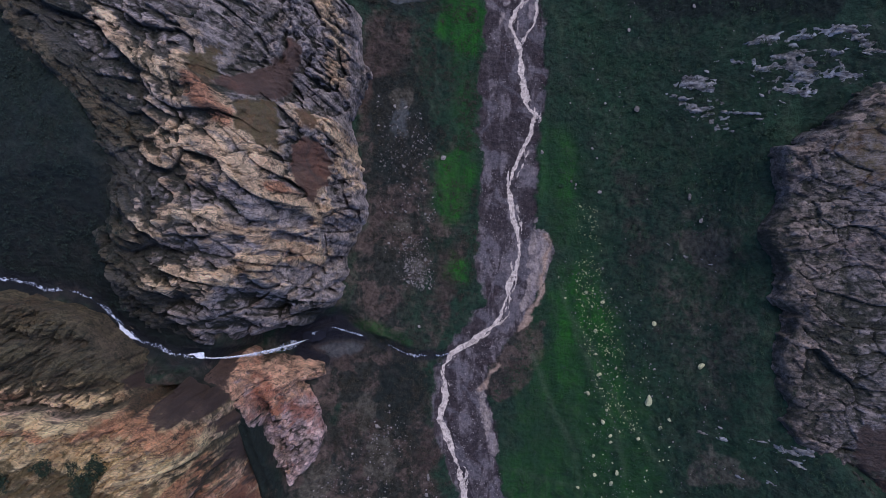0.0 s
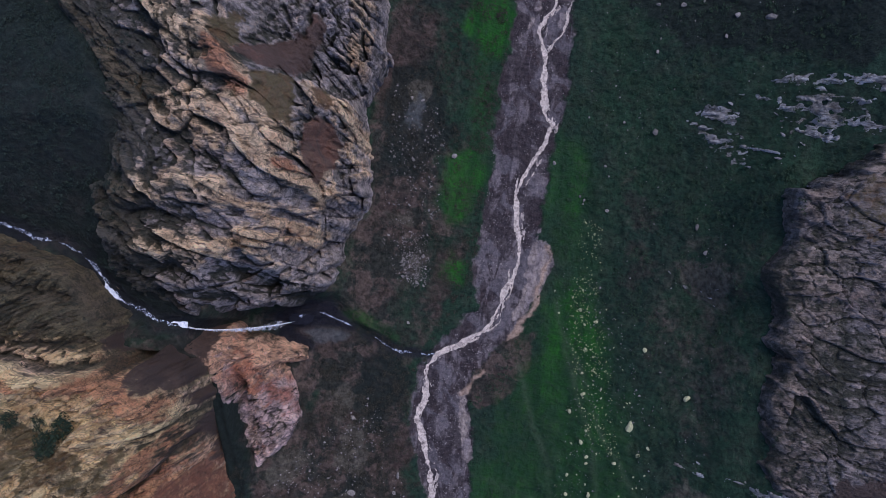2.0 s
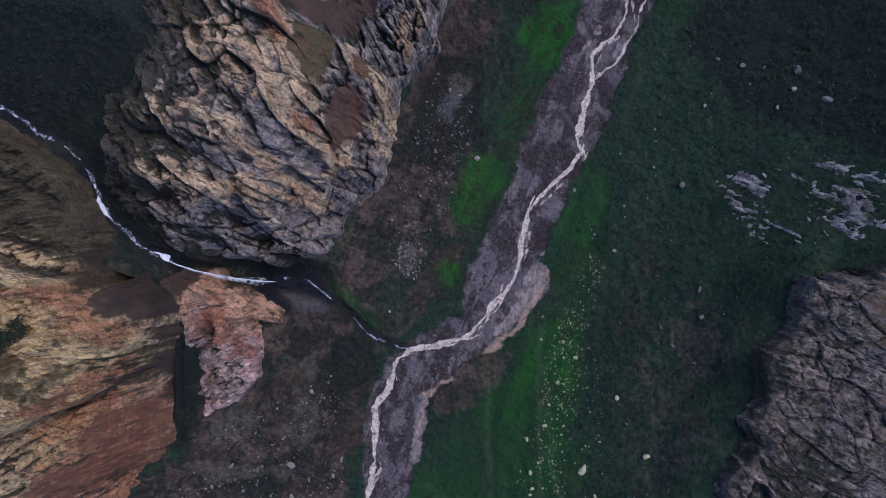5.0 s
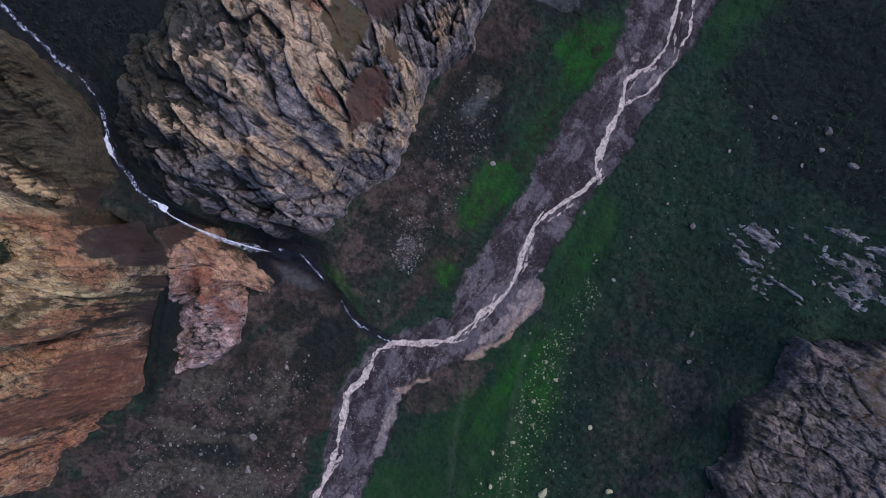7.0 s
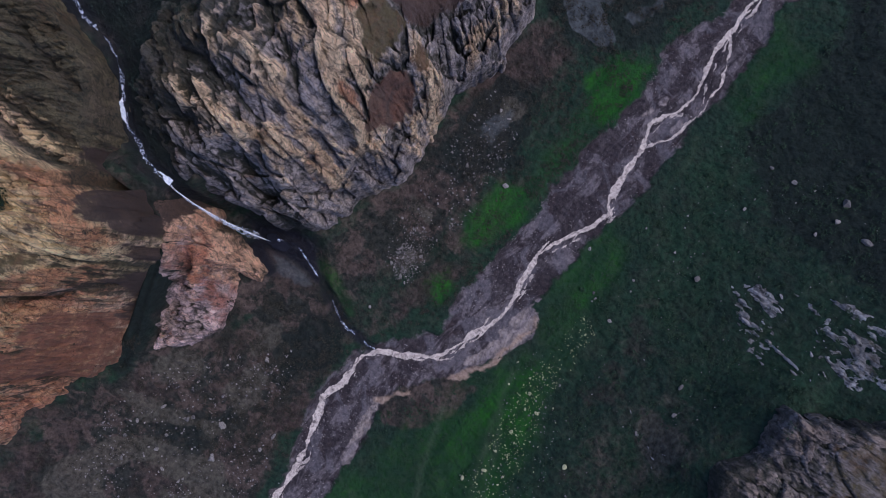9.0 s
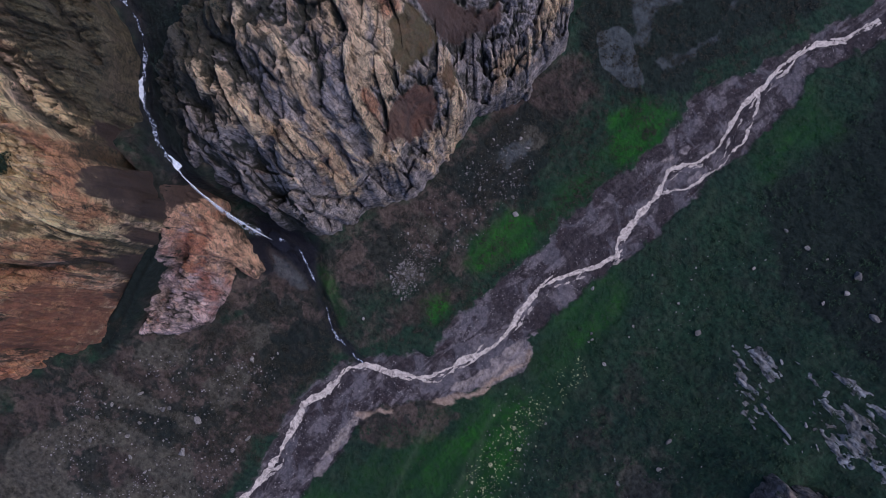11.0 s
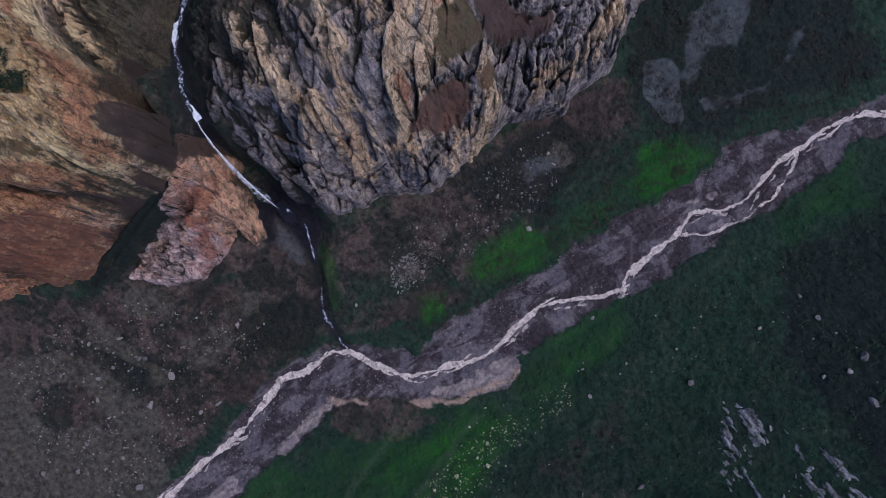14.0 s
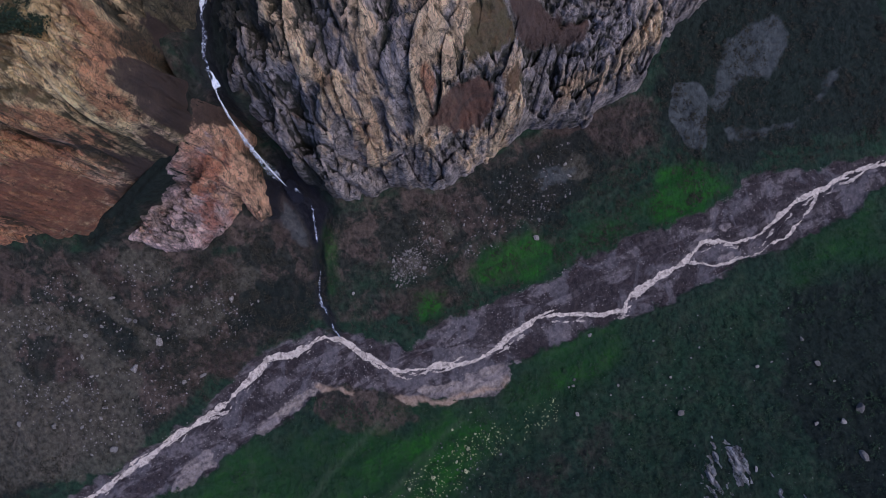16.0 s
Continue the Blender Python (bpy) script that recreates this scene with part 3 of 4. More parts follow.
def rock_sw(x, y, ground):
    s, foot = carried(x, y, FOOT_SW, CLIFF_SW, 5.0, 31)
    wx, wy = x + 6 * fbm(x, y, 35, 2, 32), y + 6 * fbm(x, y, 35, 2, 33)
    strike = (0.80, 0.60)
    top = 99 + 0.10 * np.maximum(-90 - x, 0) + 5 * fbm(x, y, 40, 3, 34)
    z = foot + (top - foot) * (1 - np.exp(-np.maximum(s, 0) / np.interp(y, [-150, -100, -78, -62, -15], [12, 11, 7, 2.5, 3.5])))
    dome = inside(x, y, DOME) + 1.5 * fbm(x, y, 9, 4, 35)
    lower = np.where(y < -60, 13, 9) * smooth(0.5, -1.5, dome) * smooth(0, 6, s)
    z = np.maximum(z - lower, foot + 1)
    up, down = crests(x, y, CRESTS_SW, 6.0), crests(x, y, CLEFTS_SW, 2.4)
    a, tone, j1 = blocks(wx, wy, strike, 20, 7, 36, 0.7)
    b, tone2, j2 = blocks(wx, wy, strike, 8, 1.8, 37, 0.9)
    d, tone3, _ = blocks(wx, wy, strike, 2.6, 0.8, 38, 0.9)
    relief = 2.5 * up - 6.0 * down + 2.6 * a + 2.0 * b + 0.9 * d + 1.6 * fbm(x, y, 7, 5, 39, 0.65) + 2.6 * (ridged(wx * 0.8 + wy * 0.6, (-wx * 0.6 + wy * 0.8) * 3.6, 30, 5, 30) - 0.5)
    relief = relief - 1.3 * (1 - smooth(0.0, 0.12, j1)) - 1.7 * (1 - smooth(0.0, 0.20, j2)) * (vnoise(x / 4, y / 4, 40) > -0.1)
    relief = relief - 3.5 * np.exp(-((dome + 1.2) / 1.3) ** 2) * (y > -125) + 1.5 * np.exp(-((dome - 3.5) / 2.5) ** 2)
    z = z + relief * smooth(0, 5, s) * (1 - 0.5 * turf("cliff_southwest", x, y)[0])
    z = ground - 1.2 + (z - ground + 1.2) * smooth(-0.8, 1.4, s)
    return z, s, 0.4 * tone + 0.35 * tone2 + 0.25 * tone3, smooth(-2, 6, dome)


def rock_pillar(x, y, ground):
    s = inside(x, y, PILLAR) + 3.5 * fbm(x, y, 9, 4, 41)
    crest = np.minimum(np.interp(y, [-110, -92, -75, -60, -47, -42], [11, 22, 33, 45, 57, 60]), np.interp(x, [-87, -79, -68, -60, -52], [60, 53, 43, 29, 16]))
    strike = (0.85, 0.52)
    a, tone, j1 = blocks(x, y, strike, 9, 5, 46, 1.1)
    b, tone2, j2 = blocks(x, y, strike, 3.4, 1.9, 47, 1.1)
    d, tone3, _ = blocks(x, y, strike, 1.4, 0.9, 48, 1.0)
    z = np.maximum(ground, ground + np.maximum(crest - ground, 1.5) * (1 - np.exp(-np.maximum(s, 0) / 4.0)))
    relief = 2.4 * a + 1.4 * b + 0.7 * d + 1.2 * fbm(x, y, 5, 4, 49, 0.65) - 1.0 + 2.2 * smooth(0.0, 0.5, j1) + 1.2 * smooth(0, 0.45, j2) - 0.6 * (1 - smooth(0, 0.2, j2))
    z = z + relief * smooth(0.3, 3.5, s)
    z = ground - 1.2 + (z - ground + 1.2) * smooth(-0.8, 1.4, s)
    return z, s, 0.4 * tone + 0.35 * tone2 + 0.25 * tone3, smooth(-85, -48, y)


def rock_e(x, y, ground):
    s = inside(x, y, CLIFF_E) + (6.0 + 8.0 * smooth(20, 45, y) + 5.0 * smooth(-60, -80, y)) * fbm(x, y, 16, 5, 51, 0.62)
    strike = (0.97, -0.24)
    wx, wy = x + 6 * fbm(x, y, 30, 2, 52), y + 6 * fbm(x, y, 30, 2, 53)
    g0 = 51 + 0.24 * (x - 125)
    z = g0 + 8.5 * (1 - np.exp(-np.maximum(s, 0) / 4.0)) + 3 * fbm(x, y, 25, 3, 50)
    down = crests(x, y, CLEFTS_E, 3.0)
    a, tone, j1 = blocks(wx, wy, strike, 16, 10, 56, 0.9)
    b, tone2, j2 = blocks(wx, wy, strike, 5, 3.0, 57, 1.0)
    d, tone3, _ = blocks(wx, wy, strike, 2.2, 1.0, 58, 1.0)
    relief = -2.0 * down + 1.6 * a + 0.7 * b + 0.45 * d + 1.3 * fbm(x, y, 8, 5, 59, 0.6) + 1.0 * (ridged(wx * 0.97 - wy * 0.24, (wx * 0.24 + wy * 0.97) * 1.8, 22, 4, 54) - 0.5) - 0.9 * (1 - smooth(0.0, 0.07, j1)) - 0.4 * (1 - smooth(0, 0.12, j2))
    relief = relief * (1 - 0.8 * turf("cliff_east", x, y)[0])
    z = z + relief * smooth(0, 5, s)
    z = ground - 1.2 + (z - ground + 1.2) * smooth(-0.8, 1.4, s)
    return z, s, 0.4 * tone + 0.35 * tone2 + 0.25 * tone3, 0 * x


ROCKS = {"cliff_west": (rock_w, CLIFF_W), "cliff_southwest": (rock_sw, CLIFF_SW), "rock_pillar": (rock_pillar, PILLAR), "cliff_east": (rock_e, CLIFF_E)}


def surface(x, y):
    """Height of the visible surface, rock or soil, at points."""
    x, y = np.asarray(x, float), np.asarray(y, float)
    g = base_height(x, y)
    z = g.copy()
    for make, _ in ROCKS.values():
        r, s, _, _ = make(x, y, g)
        z = np.where(s > 0.3, np.maximum(r, z - 1), z)
    return z


def sheet(name, x, y, z, keep, masks, material, fine=True):
    """A mesh over a grid of points; keep says which of its points are used."""
    ny, nx = x.shape
    quad = keep[:-1, :-1] & keep[1:, :-1] & keep[:-1, 1:] & keep[1:, 1:]
    jj, ii = np.nonzero(quad)
    a = jj * nx + ii
    faces = np.stack([a, a + 1, a + nx + 1, a + nx], 1)
    used, back = np.unique(faces, return_inverse=True)
    faces = back.reshape(faces.shape).astype(np.int32)
    co = np.stack([x.ravel()[used], y.ravel()[used], z.ravel()[used]], 1).astype(np.float32)
    me = bpy.data.meshes.new(name)
    me.vertices.add(len(co))
    me.vertices.foreach_set("co", co.ravel())
    me.loops.add(faces.size)
    me.loops.foreach_set("vertex_index", faces.ravel())
    me.polygons.add(len(faces))
    me.polygons.foreach_set("loop_start", np.arange(0, faces.size, 4, dtype=np.int32))
    me.polygons.foreach_set("use_smooth", np.full(len(faces), fine))
    me.update(calc_edges=True)
    for key, value in masks.items():
        me.attributes.new(key, "FLOAT", "POINT").data.foreach_set("value", value.ravel()[used].astype(np.float32))
    me.materials.append(material)
    return new(name, me)
# ================= ground and cliffs =================
def axis_steps(lo, hi, step):
    """Even steps over the valley, then ever wider ones to the horizon."""
    core = np.arange(lo, hi + step, step)
    out, s = [], step
    far = 0.0
    while far < 3200:
        s *= 1.22
        far += s
        out.append(far)
    out = np.array(out)
    return np.r_[lo - out[::-1], core, core[-1] + out]


gx, gy = np.meshgrid(axis_steps(-232, 205, 0.8), axis_steps(-205, 215, 0.8))
gz = base_height(gx, gy)
hidden = np.zeros_like(gz)
for make, poly in ROCKS.values():
    hidden = np.maximum(hidden, smooth(2, 9, inside(gx, gy, poly)))
BED_IN = inside(gx, gy, BED) + 4.5 * fbm(gx, gy, 11, 5, 15, 0.6)
masks = {"bed": smooth(-3.5, 2.5, BED_IN),
         # Damp ground by the water; over the basin the cliff's shade is painted too.
         "wet_and_shade": np.maximum(smooth(-2, 4, inside(gx, gy, BASIN) + 3 * fbm(gx, gy, 9, 3, 18)), 0.65 - 0.65 * smooth(1.5, 5, line_far(gx, gy, STREAM)[0] + 1.5 * fbm(gx, gy, 6, 3, 19)))}


def zone(*polys, edge=6.0, wander=10.0, seed=70):
    """A mask that is 1 inside the given plots, its edge wandering and soft."""
    out, w = np.zeros_like(gx), wander * fbm(gx, gy, 18, 5, seed, 0.6)
    for p in polys:
        out = np.maximum(out, smooth(-edge, edge, inside(gx, gy, p) + w))
    return out


TRACKS = [[(55.9, -18.8), (61.6, -38.5), (70.8, -62.2), (77.1, -80.6), (80, -100)], [(58.9, -31.2), (69, -47.6), (79.1, -70.8), (94.6, -93.5)], [(42.6, -50.5), (51.2, -72.5), (59.3, -89), (64, -112)], [(35.5, -102.5), (53.2, -107.8), (62.9, -109)], [(52, 109), (55.5, 98), (55, 89.5), (56.5, 78)]]
masks["grass"] = zone([(3.3, 6.8), (-4, 20), (0, 38), (11.1, 46), (16, 34), (14, 12)], [(14, 88), (0, 98), (3, 113), (16, 117), (23.5, 108), (21.5, 95)], [(6, -2), (14, -6), (12, -16), (4, -12)], edge=4, wander=6)
masks["grass"] = np.maximum(masks["grass"], zone([(52, -30), (54, -8), (66, -5), (77, -27), (84, -56), (88, -85), (74, -78), (62, -48)], edge=7, wander=11))
masks["grass"] = np.maximum(masks["grass"], 0.62 * zone([(50, -20), (66, -12), (76, -31), (86, -67), (96, -125), (34, -135), (32, -80), (46, -50)], edge=8, wander=14, seed=72))
masks["grass"] = np.maximum(masks["grass"], 0.55 * zone([(46, 60), (62, 50), (72, 0), (60, -5), (47, 10)], [(9, 85), (14, 60), (15, 38), (8, 40)], [(46, 170), (70, 165), (62, 130), (50, 140)], edge=8))
masks["grass"] = np.maximum(masks["grass"], 0.42 * zone([(-39, -36), (-34, -32), (-22, -39), (-13, -46), (-24, -44), (-33, -40)], edge=2.5, wander=4, seed=73))
masks["grass"] = np.minimum(masks["grass"], 1.0) * (0.8 + 0.5 * fbm(gx, gy, 26, 4, 71)) * np.where(gx > 30, 0.85, 1.2)
masks["soil"] = zone([(-32, 110), (-12, 100), (-8, 60), (-6, 30), (-8, 0), (-16, -40), (-6, -60), (0, -100), (8, -150), (0, -210), (-85, -210), (-72, -110), (-50, -95),
                      (-50, -55), (-40, -25), (-32, 20), (-36, 60)], [(-104, -44), (-88, -44), (-64, -50), (-50, -40), (-30, -36), (-30, -60), (-50, -90), (-60, -125), (-85, -125), (-85, -60)],
                     edge=10, seed=75)
# Dark brush plots; the north-eastern one paints the far slope's shade.
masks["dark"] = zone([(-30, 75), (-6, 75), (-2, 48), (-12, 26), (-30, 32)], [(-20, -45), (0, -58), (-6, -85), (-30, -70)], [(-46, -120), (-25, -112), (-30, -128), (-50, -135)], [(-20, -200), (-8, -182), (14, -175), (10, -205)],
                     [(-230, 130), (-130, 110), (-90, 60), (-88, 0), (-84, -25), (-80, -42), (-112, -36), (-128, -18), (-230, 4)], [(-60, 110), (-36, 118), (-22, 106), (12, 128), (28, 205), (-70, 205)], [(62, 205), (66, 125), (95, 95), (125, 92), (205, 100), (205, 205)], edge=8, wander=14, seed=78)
masks["wet_and_shade"] = np.maximum(masks["wet_and_shade"], 0.8 * (1 - smooth(1.2, 3.2, line_far(gx, gy, BROOK)[0] + 1.2 * fbm(gx, gy, 6, 3, 20))))
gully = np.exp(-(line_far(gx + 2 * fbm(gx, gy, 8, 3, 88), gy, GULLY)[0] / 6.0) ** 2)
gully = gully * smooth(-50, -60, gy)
bank_w = np.interp(gy, [-200, -100, -60, -40, 0, 200], [10, -4, -6, 6, 15, 18]) - gx
masks["soil"] = np.maximum(masks["soil"], 0.52 * (1 - 0.55 * smooth(25, 60, gy)) * smooth(-2, 5, bank_w))
masks["soil"] = np.maximum(masks["soil"], 0.9 * zone([(19.5, -67), (25.3, -54.3), (36, -39), (48, -34), (47, -52), (36, -68), (27, -72)], edge=3, wander=6, seed=76))
masks["soil"] = np.maximum(masks["soil"], 0.42 * zone([(96, 12), (126, 20), (126, -70), (100, -66), (92, -20)], [(76, 40), (96, 30), (94, -8), (82, -14)], edge=8, wander=16, seed=77))
masks["soil"] *= 1 - gully
# Dark brush along the gully, the shade between its walls painted in.
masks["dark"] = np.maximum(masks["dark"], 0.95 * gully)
masks["scree"] = zone([(-66, -165), (-56, -146), (-42, -137), (-30, -132), (-10, -133), (9, -139), (15, -158), (4, -200), (-60, -195)], [(-30, 14), (-14, 12), (-12, 6), (-26, 6)], [(-15, -2), (-6, -4), (-8, -16), (-14, -14)],
                      [(-35, -80), (-38.5, -71.5), (-32.6, -66.8), (-28.5, -71.6), (-29.7, -79.5)], [(-36, -104), (-28, -86), (-17, -90), (-22, -108)], [(-60, -113), (-60, -101), (-49.5, -94), (-44, -100), (-53, -113)],
                      [(-18, 66), (-13, 66), (-13, 54), (-17, 54)], [(104, -91), (111, -84), (118, -88), (121, -94), (104, -98)], [(-50, -40), (-40, -39), (-33, -44), (-40, -48)],
                      [(101, 5), (113, 6), (116, -3), (117, -12), (109, -11), (104, -2)], [(-70, -128), (-45, -122), (-20, -112), (-25, -120), (-50, -132)], edge=4, wander=8, seed=80)
masks["scree"] = masks["scree"] * (1 - 0.9 * zone([(-49, -156.3), (-48.8, -145.4), (-36.6, -141.5), (-25.4, -147.2), (-33.8, -164.0), (-40.7, -165.4)], edge=4, wander=12, seed=79))
masks["scree"] = np.maximum(masks["scree"], 0.40 * zone([(96, 12), (126, 20), (128, -70), (100, -66), (92, -20)], edge=8, wander=14, seed=74))
# Wet gravel fan; the pale mist over it is put into the ground colour.
mist_fan = zone([(-58, -45), (-46, -50), (-36, -48), (-33, -45), (-38, -42.5), (-48, -44)], edge=2.5, wander=3, seed=91)
masks["talus"] = zone([(-30, 115.5), (-27, 123), (-19, 125), (-2, 117.5), (-5, 111), (-20.7, 110.5)], edge=1.6, wander=3, seed=90)
masks["talus"] = np.maximum(masks["talus"], 0.72 * zone([(-38, 136), (-27, 134), (-14, 127), (-18, 136), (-22, 142), (-14, 151), (-20, 161), (-29, 167), (-40, 163), (-40, 153)], [(-19.6, 48.7), (-21.3, 53.2), (-16.5, 66.3), (-13.3, 59.7), (-15.1, 50.4)], edge=3, wander=6, seed=92))
masks["talus"] = np.maximum(masks["talus"], 0.62 * zone([(-10, 182), (0, 177), (5, 167), (10, 154), (5, 146), (6, 136), (4, 126), (-6, 127), (-1, 141), (-1, 156), (-7, 168)], edge=3, wander=9, seed=93))
masks["talus"] = np.maximum(masks["talus"], 0.9 * mist_fan)
masks["wet_and_shade"] = masks["wet_and_shade"] * (1 - 0.85 * mist_fan)
masks["track"] = np.zeros_like(gx)
for line in TRACKS:
    masks["track"] = np.maximum(masks["track"], (0.6 + 0.8 * fbm(gx, gy, 10, 3, 89)) * np.exp(-(line_far(gx + 1.5 * fbm(gx, gy, 12, 3, 86), gy + 1.5 * fbm(gx, gy, 12, 3, 87), line)[0] / 1.3) ** 2))
masks["silt"] = zone([(46, 9), (50, 1.4), (49, -9), (43.7, -27), (34.6, -37), (38, -20), (44, -5)], [(17.5, -66), (23.7, -73.7), (26.1, -85.2), (29.2, -94), (25.4, -98), (21, -88), (20.5, -77)], [(21, -123), (22.7, -114), (30.5, -118), (28, -126), (35, -135), (33, -142), (29, -137)],
                     [(28, 110), (33, 118), (31, 104), (26, 98)], [(42, 120), (44, 108), (42, 100), (40, 110)], edge=2.2, wander=9, seed=85) * smooth(-5, 0, BED_IN)
BANKS = [[(19.5, -66.5), (22.5, -60.5), (26, -55)], [(35.5, -38), (40, -33.5), (44.5, -27), (46.5, -19), (48.8, -10), (49.8, 0), (48, 6)]]
masks["bank"] = np.zeros_like(gx)
for line in BANKS:
    far = line_far(gx + 2.4 * fbm(gx, gy, 7, 4, 94, 0.6), gy + 2.4 * fbm(gx, gy, 7, 4, 95, 0.6), line)[0]
    masks["bank"] = np.maximum(masks["bank"], smooth(1.4, 0.4, far + 1.2 * fbm(gx, gy, 5, 3, 96)))
gz = gz + 0.8 * masks["bank"]
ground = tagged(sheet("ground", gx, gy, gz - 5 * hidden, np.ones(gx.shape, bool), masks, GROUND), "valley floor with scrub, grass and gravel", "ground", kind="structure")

BOUNDS = {"cliff_west": (-172, -26, -42, 165, 0.42), "cliff_southwest": (-175, -68, -170, -8, 0.42), "rock_pillar": (-90, -46, -114, -38, 0.35), "cliff_east": (116, 206, -112, 66, 0.45)}
LOOKS = {"cliff_west": (ROCK_W, "layered buff and grey rock cliff above the valley"), "cliff_southwest": (ROCK_SW, "domed reddish buff rock cliff beside the gully"),
         "rock_pillar": (ROCK_P, "pink and orange rock pillar beside the waterfall"), "cliff_east": (ROCK_E, "broken grey pink rock cliff on the slope")}
MOSS = {"cliff_west": 0.25, "cliff_southwest": 0.10, "rock_pillar": 0.08, "cliff_east": 0.46}
RUST = [(-76, 50, 3.5, 0.95), (-73, 45, 3.5, 0.95), (-68, 41, 3.5, 0.7), (-54, 20, 3.0, 0.95), (-50, 18, 3, 0.4), (-100, -107, 6, 0.4), (-92, -98, 5, 0.45), (-84, -62, 4, 0.4), (-104, -60, 9, 0.25), (-70, -58, 5, 0.45), (-66, -66, 4, 0.35), (-92, -60, 7, 0.3)]
RED = {"cliff_west": -0.18, "cliff_southwest": -0.03, "rock_pillar": 0.06, "cliff_east": -0.2}
for name, (make, poly) in ROCKS.items():
    x0, x1, y0, y1, step = BOUNDS[name]
    cx, cy = np.meshgrid(np.arange(x0, x1, step), np.arange(y0, y1, step))
    cg = base_height(cx, cy)
    cz, s, tone, up = make(cx, cy, cg)
    heath, hue = turf(name, cx, cy)
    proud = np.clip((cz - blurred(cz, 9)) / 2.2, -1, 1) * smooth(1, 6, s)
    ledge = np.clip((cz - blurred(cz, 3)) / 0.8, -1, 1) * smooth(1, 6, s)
    # Crests: buff rock, with the warm light on raised edges added to the colour.
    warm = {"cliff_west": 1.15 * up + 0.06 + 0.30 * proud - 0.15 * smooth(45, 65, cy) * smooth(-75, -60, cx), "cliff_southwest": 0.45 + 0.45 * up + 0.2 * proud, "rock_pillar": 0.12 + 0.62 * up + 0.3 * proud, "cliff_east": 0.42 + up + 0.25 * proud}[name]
    if name == "cliff_southwest":
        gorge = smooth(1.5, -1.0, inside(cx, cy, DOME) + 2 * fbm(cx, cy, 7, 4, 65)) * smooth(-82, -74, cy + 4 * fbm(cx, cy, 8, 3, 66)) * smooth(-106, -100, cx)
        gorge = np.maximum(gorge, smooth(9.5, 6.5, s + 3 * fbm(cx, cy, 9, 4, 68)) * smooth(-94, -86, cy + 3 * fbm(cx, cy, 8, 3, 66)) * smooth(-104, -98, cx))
    moss = MOSS[name] + 0.45 * fbm(cx, cy, 30, 4, 62) + (1.2 * smooth(24, 2, s) * smooth(-86, -100, cx) * (0.35 + 0.65 * smooth(5, 22, cy)) + 0.5 * np.exp(-(np.hypot(cx + 52, cy + 25) / 8) ** 2) + 0.16 * smooth(45, 65, cy) * smooth(-76, -62, cx) if name == "cliff_west" else 0)
    if name == "cliff_southwest":
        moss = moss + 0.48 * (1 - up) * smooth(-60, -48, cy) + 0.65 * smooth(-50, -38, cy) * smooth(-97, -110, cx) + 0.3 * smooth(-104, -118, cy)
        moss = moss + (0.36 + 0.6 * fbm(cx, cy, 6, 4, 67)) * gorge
    if name == "rock_pillar":
        moss = moss + 0.3 * smooth(3, 0, s) + 0.55 * fbm(cx, cy, 6, 4, 69)
    # Moss thins on raised rock, which leaves some shade in the hollows' colour.
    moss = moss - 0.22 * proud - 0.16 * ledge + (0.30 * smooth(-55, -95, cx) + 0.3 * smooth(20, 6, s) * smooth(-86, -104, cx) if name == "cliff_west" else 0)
    # red: rusty rock, plus the lit orange edge of the dome painted in.
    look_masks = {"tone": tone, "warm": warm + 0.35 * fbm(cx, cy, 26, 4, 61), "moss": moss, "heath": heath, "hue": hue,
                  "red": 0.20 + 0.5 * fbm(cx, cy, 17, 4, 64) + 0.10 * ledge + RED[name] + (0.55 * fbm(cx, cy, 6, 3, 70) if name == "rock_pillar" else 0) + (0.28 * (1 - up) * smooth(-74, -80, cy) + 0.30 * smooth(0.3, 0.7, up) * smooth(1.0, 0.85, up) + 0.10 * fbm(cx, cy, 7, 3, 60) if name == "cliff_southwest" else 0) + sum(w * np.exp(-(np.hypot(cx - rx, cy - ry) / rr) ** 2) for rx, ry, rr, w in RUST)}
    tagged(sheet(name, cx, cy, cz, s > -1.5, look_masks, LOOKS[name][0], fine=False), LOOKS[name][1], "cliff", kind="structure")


# ================= water =================
POOL = [(-62, -40), (-57, -37.5), (-51, -36), (-49, -38), (-53, -41.5), (-60, -43.5)]
POOL_WATER = water_material("dark_pool_water", (0.004, 0.005, 0.010), (0.010, 0.011, 0.020), 0.25, 0.6)

def waterway(name, line, width, wild, lift, box, material, label, category, step=0.36, seed=71):
    """Running water with torn edges and islands: all ground within a wandering distance of a line."""
    x0, x1, y0, y1 = box
    x, y = np.meshgrid(np.arange(x0, x1, step), np.arange(y0, y1, step))
    far, _ = line_far(x + 1.6 * fbm(x, y, 8, 4, seed, 0.6), y + 1.6 * fbm(x, y, 8, 4, seed + 1, 0.6), line)
    keep = far < width + wild * fbm(x, y, 4.6, 4, seed + 2, 0.55) + 0.5 * wild * fbm(x, y, 14, 2, seed + 3)
    rows, cols = np.nonzero(keep)
    z = np.zeros_like(x)
    z[rows, cols] = base_height(x[rows, cols], y[rows, cols]) + lift
    tagged(sheet(name, x, y, z, keep, {}, material), label, category, kind="structure")


waterway("river", RIVER, 1.12, 1.05, 0.12, (-12, 60, -205, 214), RIVER_WATER, "pale silty braided mountain river", "river")
for n in range(3):
    line = [(x + random.uniform(-2.6, 3.4), y) for x, y in RIVER]
    waterway("river_braid", line, 0.12, 1.1, 0.10, (-14, 62, -205, 214), RIVER_WATER, "narrow braid of the silty river", "river", seed=171 + 10 * n)
